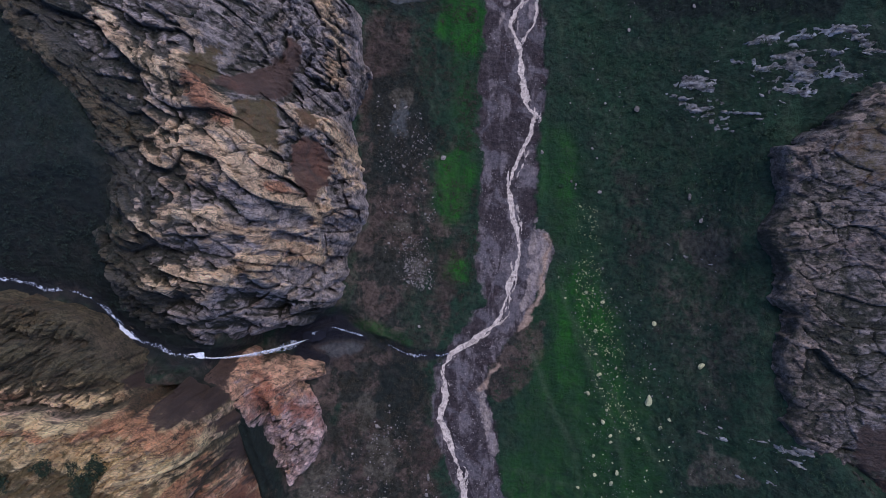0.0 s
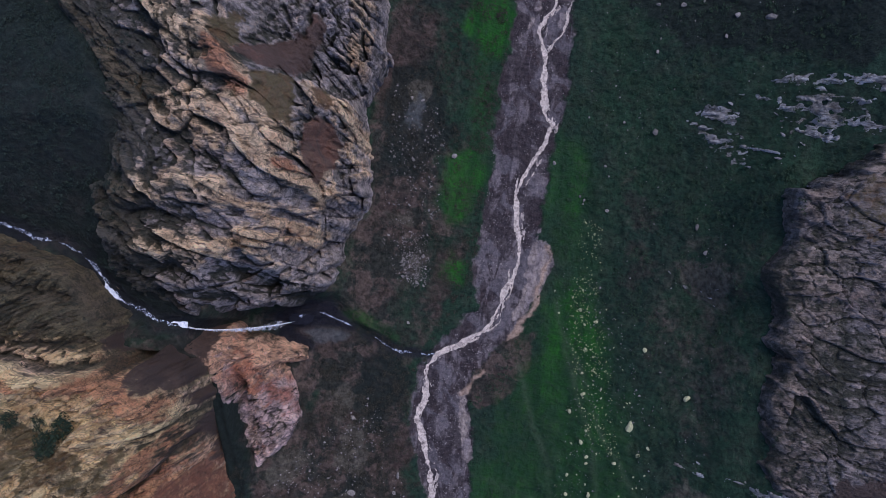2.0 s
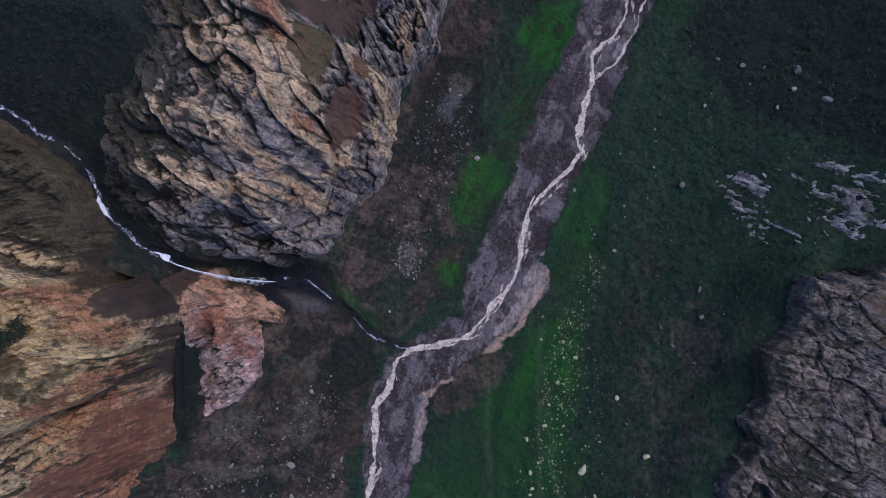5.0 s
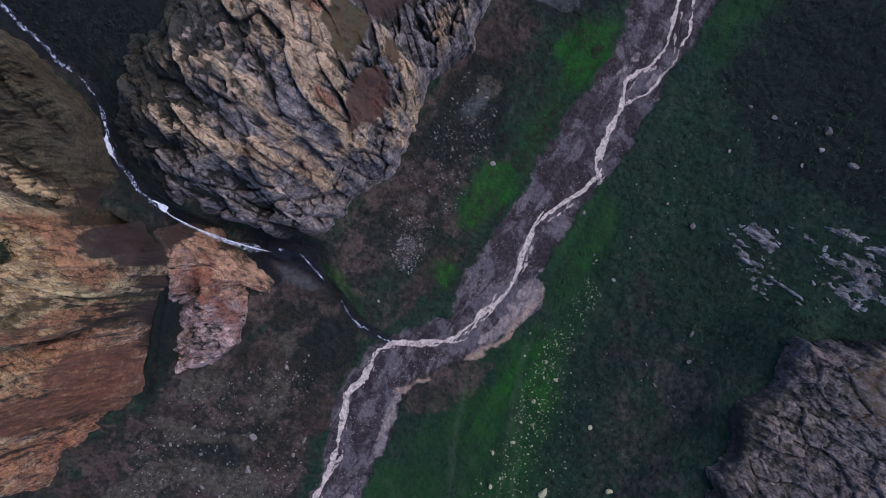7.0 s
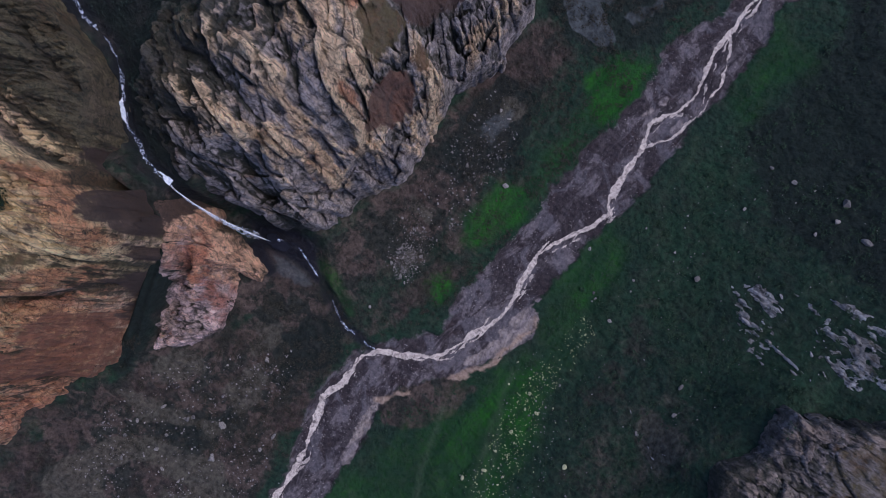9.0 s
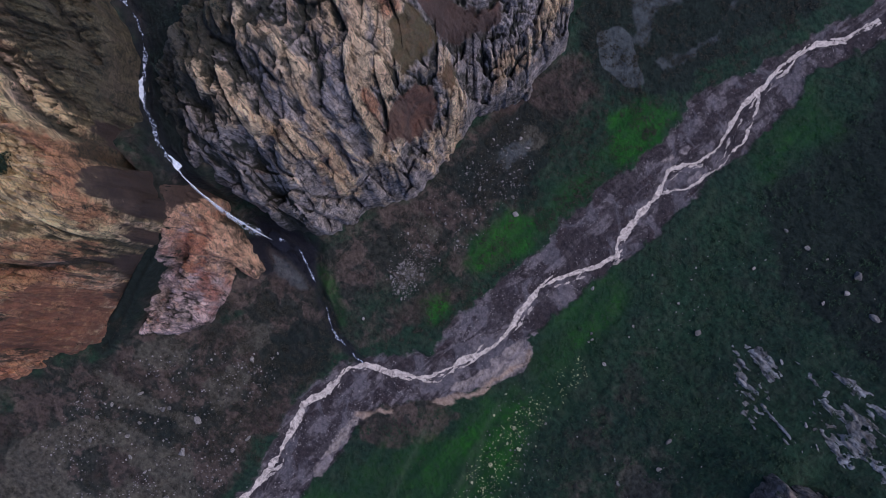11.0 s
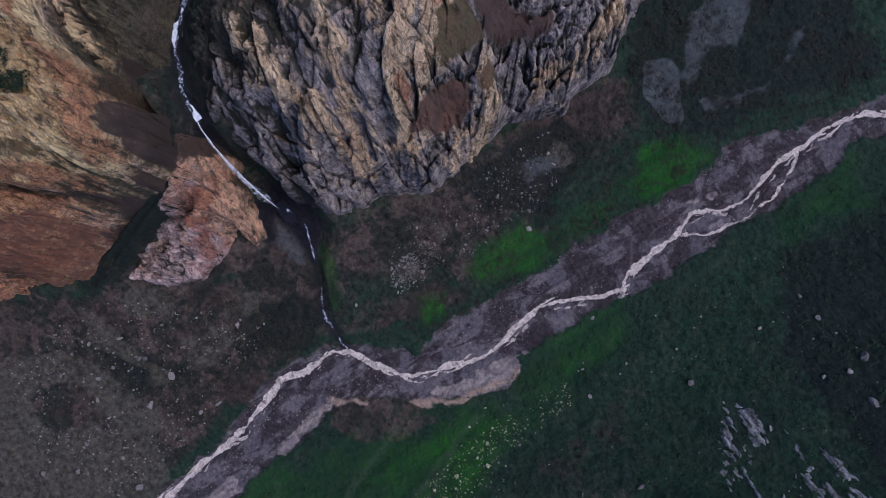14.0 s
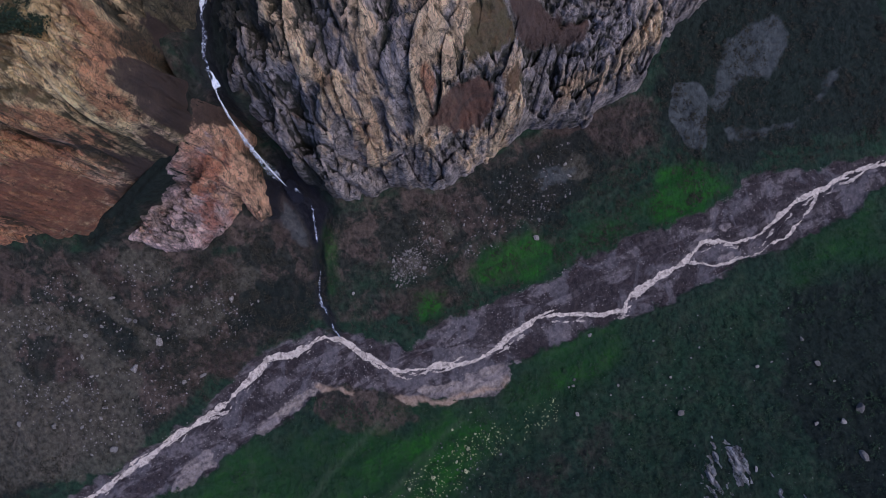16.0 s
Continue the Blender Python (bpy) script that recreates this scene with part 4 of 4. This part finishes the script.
waterway("river_branch", BRANCH, 0.62, 0.6, 0.1, (28, 56, 85, 158), RIVER_WATER, "thin silty side channel of the river", "river", seed=81)
waterway("stream", STREAM, 0.7, 1.0, 0.12, (-170, -86, -50, 0), BROOK_FLECKS, "foaming clear stream above the waterfall", "stream", step=0.3, seed=91)
waterway("foam", [(-114.5, -25.5), (-112.5, -29), (-108.5, -33.5)], 0.30, 1.6, 0.25, (-120, -103, -38, -20), FALL_WATER, "white foaming rapids in the stream", "stream", step=0.25, seed=93)
waterway("foam", [(-93, -40.5), (-88, -41.4)], 0.22, 1.3, 0.25, (-100, -87, -46, -36), FALL_WATER, "white water gathering at the lip", "stream", step=0.3, seed=96)
waterway("brook", BROOK, 0.48, 0.65, 0.25, (-60, 8, -56, -32), BROOK_FLECKS, "thin dark brook below the waterfall", "stream", step=0.3, seed=101)


def plunge_pool():
    px, py = np.meshgrid(np.arange(-72, -34, 0.5), np.arange(-56, -26, 0.5))
    keep = inside(px, py, POOL) + 2.0 * fbm(px, py, 6, 4, 141) > 0
    z = 9.0 - 0.06 * (px + 60) + 0.1 * fbm(px, py, 2.5, 3, 142)
    tagged(sheet("plunge_pool", px, py, z, keep, {}, POOL_WATER), "dark plunge pool under the waterfall", "pool", kind="structure")


plunge_pool()


def waterfall():
    """The leaping fall: strands that part and spread from the lip to the pool, with a thin veil of spray."""
    root = tagged(new("waterfall"), "white waterfall leaping from a rock lip", "waterfall")
    for n in range(9):
        rng = random.Random(n)
        last = rng.uniform(0.78, 1.0)
        t = np.linspace(0, last, 80)
        x = -86.6 + 29.5 * t
        y = -41.5 - 1.0 * np.sin(3.1 * t) + rng.uniform(-0.7, 0.7) * t ** 2.5 + 0.25 * fbm(x, 0 * x + n, 4, 3, 111 + n)
        z = 57.4 - 45.5 * t ** 1.5
        w = (0.15 + (0.26 if n < 6 else 1.9) * t ** 1.7) * rng.uniform(0.6, 1.0) * (1 + 0.9 * fbm(x, 0 * x + 0.3, 2.5, 3, 121 + n)) * smooth(last + 0.01, last - 0.12, t)
        cols = np.linspace(-1, 1, 5)
        s = sheet("strand" if n < 6 else "veil", x[:, None] + 0 * cols[None], y[:, None] + w[:, None] * cols[None], z[:, None] + (0.3 * (1 - cols ** 2))[None] + 0.15 * n,
                  np.ones((80, 5), bool), {}, FALL_WATER if n < 3 else SPRAY)
        s.parent = root


waterfall()


# ================= grey rock bands on the eastern slope =================
def rock_band(plot, strike, thick, level, label, seed):
    """Thin bare ribs of rock, drawn out along the strike, that break through the scrub of a plot."""
    x0, x1 = min(p[0] for p in plot), max(p[0] for p in plot)
    y0, y1 = min(p[1] for p in plot), max(p[1] for p in plot)
    x, y = np.meshgrid(np.arange(x0, x1, 0.4), np.arange(y0, y1, 0.4))
    wx, wy = x + 3 * fbm(x, y, 20, 2, seed), y + 3 * fbm(x, y, 20, 2, seed + 1)
    u, v = wx * strike[0] + wy * strike[1], -wx * strike[1] + wy * strike[0]
    rib = fbm(u / 3.2, v, thick, 4, seed + 2, 0.6) + 0.35 * fbm(x, y, 1.6, 3, seed + 3) + 0.25 * fbm(x, y, 25, 2, seed + 4)
    over = rib - level - 0.5 * smooth(6, -2, inside(x, y, plot))
    a, tone, _ = blocks(x, y, strike, 3.5, 1.2, seed + 5, 1.0)
    z = base_height(x, y) + 3.2 * np.minimum(over, 0.35) + 0.5 * a * smooth(0, 0.2, over) - 0.1
    flat = np.zeros_like(x)
    tagged(sheet("rock_band", x, y, z, over > -0.06, {"tone": tone, "warm": flat + 0.05, "moss": flat + 0.12 + 0.4 * fbm(x, y, 9, 3, seed + 6), "heath": flat, "hue": flat, "red": flat - 0.3}, ROCK_BAND, fine=False), label, "outcrop", kind="structure")


ROCK_BAND = rock_material("rock_band_grey", 0.2, (0.44, 0.435, 0.455), (0.29, 0.288, 0.300), (0.07, 0.068, 0.074), (0.24, 0.215, 0.20), (0.30, 0.2, 0.15))
rock_band([(96, 74), (120, 84), (200, 98), (200, 62), (140, 48), (104, 46)], (0.97, -0.2), 4.2, 0.21, "grey rock ribs breaking through the scrub", 501)
rock_band([(104, -66), (142, -74), (146, -92), (106, -84)], (0.94, -0.3), 3.6, 0.17, "grey rock ribs below the eastern cliff", 541)
# ================= rocks, shrubs and trees =================
def shade_random(name, a, b, rough=0.9, island=False, grain=2.0, c=None):
    """A colour that differs from piece to piece, with grain."""
    m, n, l, p = material(name, rough)
    if island:
        r = n.new("ShaderNodeNewGeometry").outputs["Random Per Island"]
    else:
        r = n.new("ShaderNodeObjectInfo").outputs["Random"]
    g = noise_tex(n, l, coords(n, l), grain, 5, 0.7)
    col = mix(n, l, r, a, b)
    if c:
        col = mix(n, l, maths(n, l, "MULTIPLY", ramp(n, l, g, (0.45, (0, 0, 0)), (0.6, (1, 1, 1))), 0.7), col, c)
    else:
        col = mix(n, l, maths(n, l, "MULTIPLY", g, 0.6), col, tuple(0.4 * v for v in a))
    l.new(col, p.inputs["Base Color"])
    bump(n, l, p, g, 0.6, 0.3)
    return m


BOULDER = shade_random("boulder_grey", (0.12, 0.112, 0.11), (0.27, 0.245, 0.23), c=(0.075, 0.07, 0.064))
LICHEN = shade_random("boulder_lichen", (0.26, 0.26, 0.17), (0.42, 0.41, 0.24), c=(0.20, 0.21, 0.12))
STONES = shade_random("loose_stones", (0.10, 0.09, 0.095), (0.36, 0.32, 0.31), island=True)
SHRUB_GREEN = shade_random("shrub_green", (0.011, 0.029, 0.016), (0.037, 0.069, 0.035), island=True, rough=0.8)
SHRUB_BROWN = shade_random("shrub_brown", (0.016, 0.017, 0.013), (0.066, 0.058, 0.043), island=True, rough=0.85)
SHRUB_DARK = shade_random("shrub_dark", (0.010, 0.020, 0.016), (0.038, 0.054, 0.040), island=True, rough=0.85)
LEAF = shade_random("tree_leaf", (0.007, 0.016, 0.007), (0.022, 0.036, 0.013), island=True, rough=0.7)
BARK = shade_random("tree_bark", (0.05, 0.04, 0.032), (0.09, 0.07, 0.055))


def broken_stone(seed, flat=0.7, cuts=13):
    """A boulder's mesh: a rough ball cut by planes to broken faces."""
    rng = random.Random(seed)
    bm = bmesh.new()
    bmesh.ops.create_icosphere(bm, subdivisions=2, radius=1.0)
    planes = []
    for _ in range(cuts):
        v = Vector((rng.gauss(0, 1), rng.gauss(0, 1), rng.gauss(0, 1))).normalized()
        planes.append((v, rng.uniform(0.45, 0.8)))
    sx, sy = rng.uniform(0.8, 1.3), rng.uniform(0.7, 1.0)
    for v in bm.verts:
        co = v.co.copy()
        for p, d in planes:
            k = co.dot(p)
            if k > d:
                co -= p * (k - d)
        co += 0.06 * Vector((rng.gauss(0, 1), rng.gauss(0, 1), rng.gauss(0, 1)))
        v.co = Vector((co.x * sx, co.y * sy, co.z * flat))
    me = bpy.data.meshes.new("boulder")
    bm.to_mesh(me)
    bm.free()
    return me


def lay_boulders(places, meshes, mat, label, group, seed):
    rng = random.Random(seed)
    xs, ys, sizes = (np.array(v, float) for v in zip(*places))
    zs = surface(xs, ys)
    for x, y, z, r in zip(xs, ys, zs, sizes):
        me = rng.choice(meshes)
        ob = tagged(new("boulder", me), label, "boulder", group)
        ob.matrix_world = Matrix.LocRotScale((x, y, z + 0.18 * r), Euler((rng.uniform(-0.2, 0.2), rng.uniform(-0.2, 0.2), rng.uniform(0, 6.28))), (r, r, r))


def scatter(rng, count, poly, lo, hi, power=2.5):
    """Random places with sizes inside a plot, small ones far more often."""
    x0, x1 = min(p[0] for p in poly), max(p[0] for p in poly)
    y0, y1 = min(p[1] for p in poly), max(p[1] for p in poly)
    out = []
    while len(out) < count:
        x, y = rng.uniform(x0, x1, 400), rng.uniform(y0, y1, 400)
        ok = inside(x, y, poly) > 0
        for a, b in zip(x[ok], y[ok]):
            out.append((a, b, lo + (hi - lo) * rng.random() ** power))
    return out[:count]


dice = np.random.default_rng(5)
GREY = [broken_stone(n) for n in range(6)]
for me in GREY:
    me.materials.append(BOULDER)
PALE = [broken_stone(20 + n) for n in range(5)]
for me in PALE:
    me.materials.append(LICHEN)
MEADOW = [(52, -6), (66, -4), (86, -28), (96, -64), (104, -118), (60, -118), (66, -70), (62, -40)]
lay_boulders(scatter(dice, 75, MEADOW, 0.4, 1.1) + [(70.9, -57, 1.4), (66.5, -65.6, 1.3), (89.7, -66.7, 2.3), (69.7, -38, 1.0), (92.9, -33.6, 1.2), (75.4, -104, 1.5), (72.2, -77.5, 1.4), (108.6, -50, 1.8)],
             PALE, LICHEN, "pale lichen-covered boulder lying in the meadow", "meadow boulders", 1)
SLOPE = [(56, 120), (125, 120), (150, 60), (118, 40), (118, -20), (118, -110), (98, -110), (90, -40), (60, 10)]
lay_boulders(scatter(dice, 45, SLOPE, 0.4, 1.2) + [(83.7, 95, 1.2), (86.7, 60, 1.9), (106.4, 21, 1.4), (109.6, 10.7, 1.5), (108.8, 117.8, 2.6), (109.8, 109, 1.6), (120.6, 107.6, 2.2), (91, 115, 1.5), (105, -4.5, 1.3)],
             GREY, BOULDER, "grey angular boulder on the scrubby slope", "slope boulders", 2)
TERRACE = [(-28, 70), (-8, 60), (0, 40), (-2, 10), (-2, -20), (-16, -18), (-26, 0), (-28, 30)]
lay_boulders(scatter(dice, 45, TERRACE, 0.4, 1.1) + scatter(dice, 45, [(-17, 4), (-5, 2), (-3, -14), (-8, -20), (-15, -15)], 0.25, 0.8) + [(47, 43, 1.2), (-9, -36.6, 0.9), (2, 40, 1.6), (-4, 44, 1.2)],
             GREY, BOULDER, "light grey stone on the brown terrace", "terrace stones", 3)
SOUTH = [(-48, -96), (-20, -70), (-8, -95), (2, -120), (6, -160), (-20, -180), (-60, -165), (-66, -125)]
lay_boulders(scatter(dice, 62, SOUTH, 0.4, 1.4, 3) + [(-5, -105.6, 1.4), (-28, -82, 1.9), (6.8, -150.5, 2.0), (-24.7, -115.3, 2.1), (-19, -129, 1.9), (-12, -167, 1.6)],
             GREY, BOULDER, "weathered boulder on the scree slope", "scree boulders", 4)


def heap(name, places, template, mat, label, category, turn_seed, sink=0.15):
    """Many small pieces joined into one mesh, each turned and sized on its own. template: points and triangles."""
    rng = np.random.default_rng(turn_seed)
    x, y, r = (np.array(v, float) for v in zip(*places))
    z = surface(x, y) - sink * r
    pick = rng.integers(0, len(template), len(x))
    turn = rng.uniform(0, 6.28, len(x))
    tall = rng.uniform(0.7, 1.25, len(x))
    cos, tris, at = [], [], 0
    for n in range(len(x)):
        p, t = template[pick[n]]
        c, s = math.cos(turn[n]) * r[n], math.sin(turn[n]) * r[n]
        cos.append(np.stack([x[n] + c * p[:, 0] - s * p[:, 1], y[n] + s * p[:, 0] + c * p[:, 1], z[n] + p[:, 2] * r[n] * tall[n]], 1))
        tris.append(t + at)
        at += len(p)
    co, tri = np.concatenate(cos).astype(np.float32), np.concatenate(tris).astype(np.int32)
    me = bpy.data.meshes.new(name)
    me.vertices.add(len(co))
    me.vertices.foreach_set("co", co.ravel())
    me.loops.add(tri.size)
    me.loops.foreach_set("vertex_index", tri.ravel())
    me.polygons.add(len(tri))
    me.polygons.foreach_set("loop_start", np.arange(0, tri.size, 3, dtype=np.int32))
    me.update(calc_edges=True)
    me.materials.append(mat)
    return tagged(new(name, me), label, category, kind="stuff")


def leaf_clump(seed, count, flat=0.75):
    """A ragged bush: many small leaf sprays on a lumpy half-round."""
    rng = np.random.default_rng(seed)
    pts, tris = [], []
    lobes = rng.normal(0, 0.42, (5, 2))
    for n in range(count):
        lobe = lobes[rng.integers(0, 5)]
        a, h = rng.uniform(0, 6.28), rng.random() ** 0.7
        k = math.sqrt(max(0, 1 - h * h)) * rng.uniform(0.5, 1.0) * 0.62
        c = np.array([lobe[0] + k * math.cos(a), lobe[1] + k * math.sin(a), (0.15 + h * 0.8) * flat])
        e = rng.normal(0, 1, (3, 3))
        e /= np.linalg.norm(e, axis=1)[:, None]
        e[:, 2] *= 0.55
        tris.append(np.arange(3) + len(pts) * 3)
        pts.append(c + e * rng.uniform(0.16, 0.32))
    return np.concatenate(pts), np.array(tris)


def chip(seed):
    """A small loose stone of eight faces."""
    rng = np.random.default_rng(seed)
    p = np.array([(1, 0, 0), (-1, 0, 0), (0, 1, 0), (0, -1, 0), (0, 0, 0.8), (0, 0, -0.5)], float) * rng.uniform(0.6, 1.2, (6, 1)) + rng.normal(0, 0.12, (6, 3))
    t = np.array([(0, 2, 4), (2, 1, 4), (1, 3, 4), (3, 0, 4), (2, 0, 5), (1, 2, 5), (3, 1, 5), (0, 3, 5)])
    return p, t


def free_of(places, keep):
    """Drops places by the chance that keep(x, y) gives."""
    x, y, _ = (np.array(v, float) for v in zip(*places))
    ok = dice.random(len(x)) < keep(x, y)
    return [p for p, k in zip(places, ok) if k]


def bare(x, y):
    """1 on open soil, 0 in the river bed and on rock."""
    k = smooth(1, -2, inside(x, y, BED) + 2 * fbm(x, y, 11, 3, 15))
    for _, poly in ROCKS.values():
        k = k * smooth(1.5, -0.5, inside(x, y, poly))
    return k * (1 - smooth(1, -1, line_far(x, y, STREAM)[0] - 3)) * (1 - smooth(0, 3, inside(x, y, BASIN)))


def clumpy(x, y, size, seed):
    return smooth(-0.25, 0.35, fbm(x, y, size, 3, seed))


EAST = [(40, 205), (200, 205), (200, -200), (25, -200), (28, -95), (22, -70), (45, -28), (50, 5), (46, 60), (48, 120)]
WEST = [(28, 205), (18, 131), (20, 90), (17, 35), (18, -20), (8, -42), (-2, -60), (-3, -85), (4, -110), (15, -200), (-90, -205), (-76, -110), (-50, -60), (-30, 0), (-34, 70), (-60, 205)]
HIGH = [(-230, 130), (-140, 75), (-110, 40), (-110, 0), (-104, -25), (-112, -24), (-125, -13), (-230, 10)]
BUSH = [leaf_clump(n, 42) for n in range(6)]
green = free_of(scatter(dice, 11000, EAST, 0.6, 2.2, 2.0), lambda x, y: bare(x, y) * (0.25 + 0.75 * clumpy(x, y, 14, 131)) * (1 - 0.75 * smooth(-4, 6, inside(x, y, [(51, -12), (64, -14), (76, -32), (84, -67), (90, -125), (33, -125), (32, -82), (46, -42)]))))
heap("shrubs", green, BUSH, SHRUB_GREEN, "low dark green shrubs covering the slope", "shrubs", 1)
brown = free_of(scatter(dice, 10000, WEST, 0.5, 1.9, 2.0), lambda x, y: bare(x, y) * (0.2 + 0.8 * clumpy(x, y, 12, 132)) * (1 - 0.7 * smooth(-4, 4, inside(x, y, [(-63, -162), (-39, -137), (-11, -128), (9, -135), (15, -155), (0, -195), (-60, -195)]))))
heap("heath_bushes", brown, BUSH, SHRUB_BROWN, "dry brown and dark heath bushes on the terrace", "shrubs", 2)
high = free_of(scatter(dice, 3800, HIGH, 0.6, 1.9, 2.0), lambda x, y: 0.35 + 0.65 * clumpy(x, y, 13, 133))
heap("gully_shrubs", high, BUSH, SHRUB_DARK, "dense dark shrubs in the hanging valley", "shrubs", 3)

LEDGES = [([(-145, 82), (-114, 52), (-100, 30), (-100, -10), (-92, -30), (-112, -26), (-120, 20), (-136, 60)], 2400, 144, "dark shrubs creeping over the edge of the western cliff"),
          ([(-150, 75), (-118, 48), (-109, 15), (-105, -20), (-80, -34), (-50, -24), (-40, 0), (-50, 20), (-75, 48), (-60, 95), (-50, 140), (-120, 150)], 2600, 141, "dark shrubs clinging to ledges of the western cliff"),
          ([(-170, -25), (-112, -32), (-100, -48), (-84, -54), (-78, -70), (-76, -100), (-80, -140), (-170, -150)], 900, 142, "dark tufts in the cracks of the dome"),
          ([(122, 60), (200, 60), (200, -105), (130, -105)], 1100, 143, "dark tufts on the broken eastern cliff")]
for n, (plot, count, seed, label) in enumerate(LEDGES):
    tufts = free_of(scatter(dice, count, plot, 0.3, 1.1, 2.2), lambda x, y: 0.1 + 0.9 * smooth(-0.05, 0.4, fbm(x, y, 13, 3, seed)))
    heap("cliff_shrubs", tufts, BUSH, SHRUB_DARK, label, "shrubs", 11 + n)

CHIP = [chip(n) for n in range(8)]
pebbles = scatter(dice, 9000, BED, 0.12, 0.5, 2.5)
pebbles = free_of(pebbles, lambda x, y: (0.15 + 0.85 * clumpy(x, y, 9, 134)) * smooth(1.5, 3.0, line_far(x, y, RIVER)[0]))
heap("river_stones", pebbles, CHIP, STONES, "grey and pale stones in the river bed", "stones", 4, 0.1)
rubble = scatter(dice, 3000, SOUTH, 0.15, 0.7, 2.5) + scatter(dice, 1200, TERRACE, 0.15, 0.6) + scatter(dice, 1500, [(-17, 5), (-5, 3), (-2, -14), (-8, -21), (-15, -16)], 0.12, 0.45) + scatter(dice, 1100, MEADOW, 0.15, 0.55) + scatter(dice, 700, SLOPE, 0.15, 0.5)
rubble = free_of(rubble, lambda x, y: bare(x, y) * (0.2 + 0.8 * clumpy(x, y, 10, 135)))
heap("rubble", rubble, CHIP, STONES, "small loose stones strewn over the slopes", "stones", 5, 0.1)

LICHEN_STONES = shade_random("lichen_stones", (0.22, 0.23, 0.13), (0.50, 0.50, 0.26), island=True)
BAND = [(62, 20), (71, 18), (76, -29), (86, -64), (90, -90), (78, -82), (66, -52), (62, -29)]
flecks = free_of(scatter(dice, 900, BAND, 0.18, 0.62, 2.2), lambda x, y: 0.15 + 0.85 * clumpy(x, y, 11, 136))
heap("meadow_stones", flecks, CHIP, LICHEN_STONES, "yellow lichen-covered stones strewn in the meadow", "stones", 6, 0.1)

# grey outcrops that break through the eastern slope
OUTCROP = shade_random("outcrop_grey", (0.15, 0.145, 0.15), (0.27, 0.26, 0.265), c=(0.075, 0.072, 0.078))
SLAB = [broken_stone(40 + n, 0.45, 12) for n in range(5)]
for me in SLAB:
    me.materials.append(OUTCROP)
OUTS = [(110.6, 56.8, 2.6), (128.9, 59.6, 2.0), (134.8, 55.8, 1.8), (127.9, 50.1, 1.8), (120.2, 46.8, 1.6), (112, 72.5, 1.6), (140.6, 73.4, 2.2), (158, 70, 2.2), (114.5, -74, 1.6), (126.3, -76.2, 1.8)]
OUTS += scatter(dice, 14, [(97, 72), (150, 84), (182, 78), (182, 58), (138, 50), (106, 50)], 0.6, 1.6) + scatter(dice, 6, [(98, 2), (116, 0), (118, -14), (104, -10)], 0.5, 1.2)
ox, oy, orr = (np.array(v, float) for v in zip(*OUTS))
oz = surface(ox, oy)
for n, (x, y, z, r) in enumerate(zip(ox, oy, oz, orr)):
    rng = random.Random(300 + n)
    ob = tagged(new("outcrop", SLAB[n % 5]), "grey rock outcrop breaking through the scrub", "outcrop", "slope outcrops")
    ob.matrix_world = Matrix.LocRotScale((x, y, z - 0.05 * r), Euler((rng.uniform(-0.15, 0.15), rng.uniform(-0.15, 0.15), -0.22 + rng.gauss(0, 0.2))), (r * rng.uniform(1.3, 2.6), r * rng.uniform(0.32, 0.55), 0.6 * r))


def tree(seed, x, y, size):
    """A small broad tree: tapered trunk with limbs, and a crown of many leaf sprays."""
    rng = random.Random(seed)
    z = float(surface(np.array([x]), np.array([y]))[0])
    root = tagged(new("tree"), "small dark green tree on the rock dome", "tree", "dome trees")
    root.location = (x, y, z - 0.3)
    bm = bmesh.new()

    def limb(a, b, ra, rb):
        d = (b - a)
        m = bmesh.ops.create_cone(bm, segments=7, radius1=ra, radius2=rb, depth=d.length, cap_ends=True)
        bmesh.ops.transform(bm, matrix=Matrix.Translation((a + b) / 2) @ d.to_track_quat("Z", "Y").to_matrix().to_4x4(), verts=m["verts"])

    fork = Vector((rng.uniform(-0.2, 0.2), rng.uniform(-0.2, 0.2), 0.42 * size))
    limb(Vector((0, 0, 0)), fork, 0.055 * size, 0.04 * size)
    tips = []
    for n in range(6):
        a = n * 1.05 + rng.uniform(-0.3, 0.3)
        tip = fork + Vector((math.cos(a), math.sin(a), rng.uniform(0.5, 1.1))) * size * rng.uniform(0.28, 0.42)
        limb(fork, tip, 0.028 * size, 0.01 * size)
        tips.append(tip)
    me = bpy.data.meshes.new("trunk")
    bm.to_mesh(me)
    bm.free()
    me.materials.append(BARK)
    new("trunk", me).parent = root
    pts, tris = [], []
    r2 = np.random.default_rng(seed)
    for tip in tips:
        p, t = leaf_clump(seed * 7 + len(pts), 110, 1.1)
        tris.append(t + sum(len(q) for q in pts))
        pts.append(p * size * 0.30 * r2.uniform(0.8, 1.2) * np.array([1, 1, 0.9]) + np.array(tip) - np.array([0, 0, 0.12 * size]))
    co, tri = np.concatenate(pts), np.concatenate(tris)
    me = bpy.data.meshes.new("crown")
    me.from_pydata(co.tolist(), [], tri.tolist())
    me.materials.append(LEAF)
    new("crown", me).parent = root


for n, (x, y, size) in enumerate([(-118.6, -67, 5.5), (-107.5, -72, 7.0), (-105, -68.5, 6.0), (-109, -75, 5.0), (-103.5, -66.5, 4.5), (-132, -71, 6.0), (-111, -67, 3.5)]):
    tree(400 + n, x, y, size)
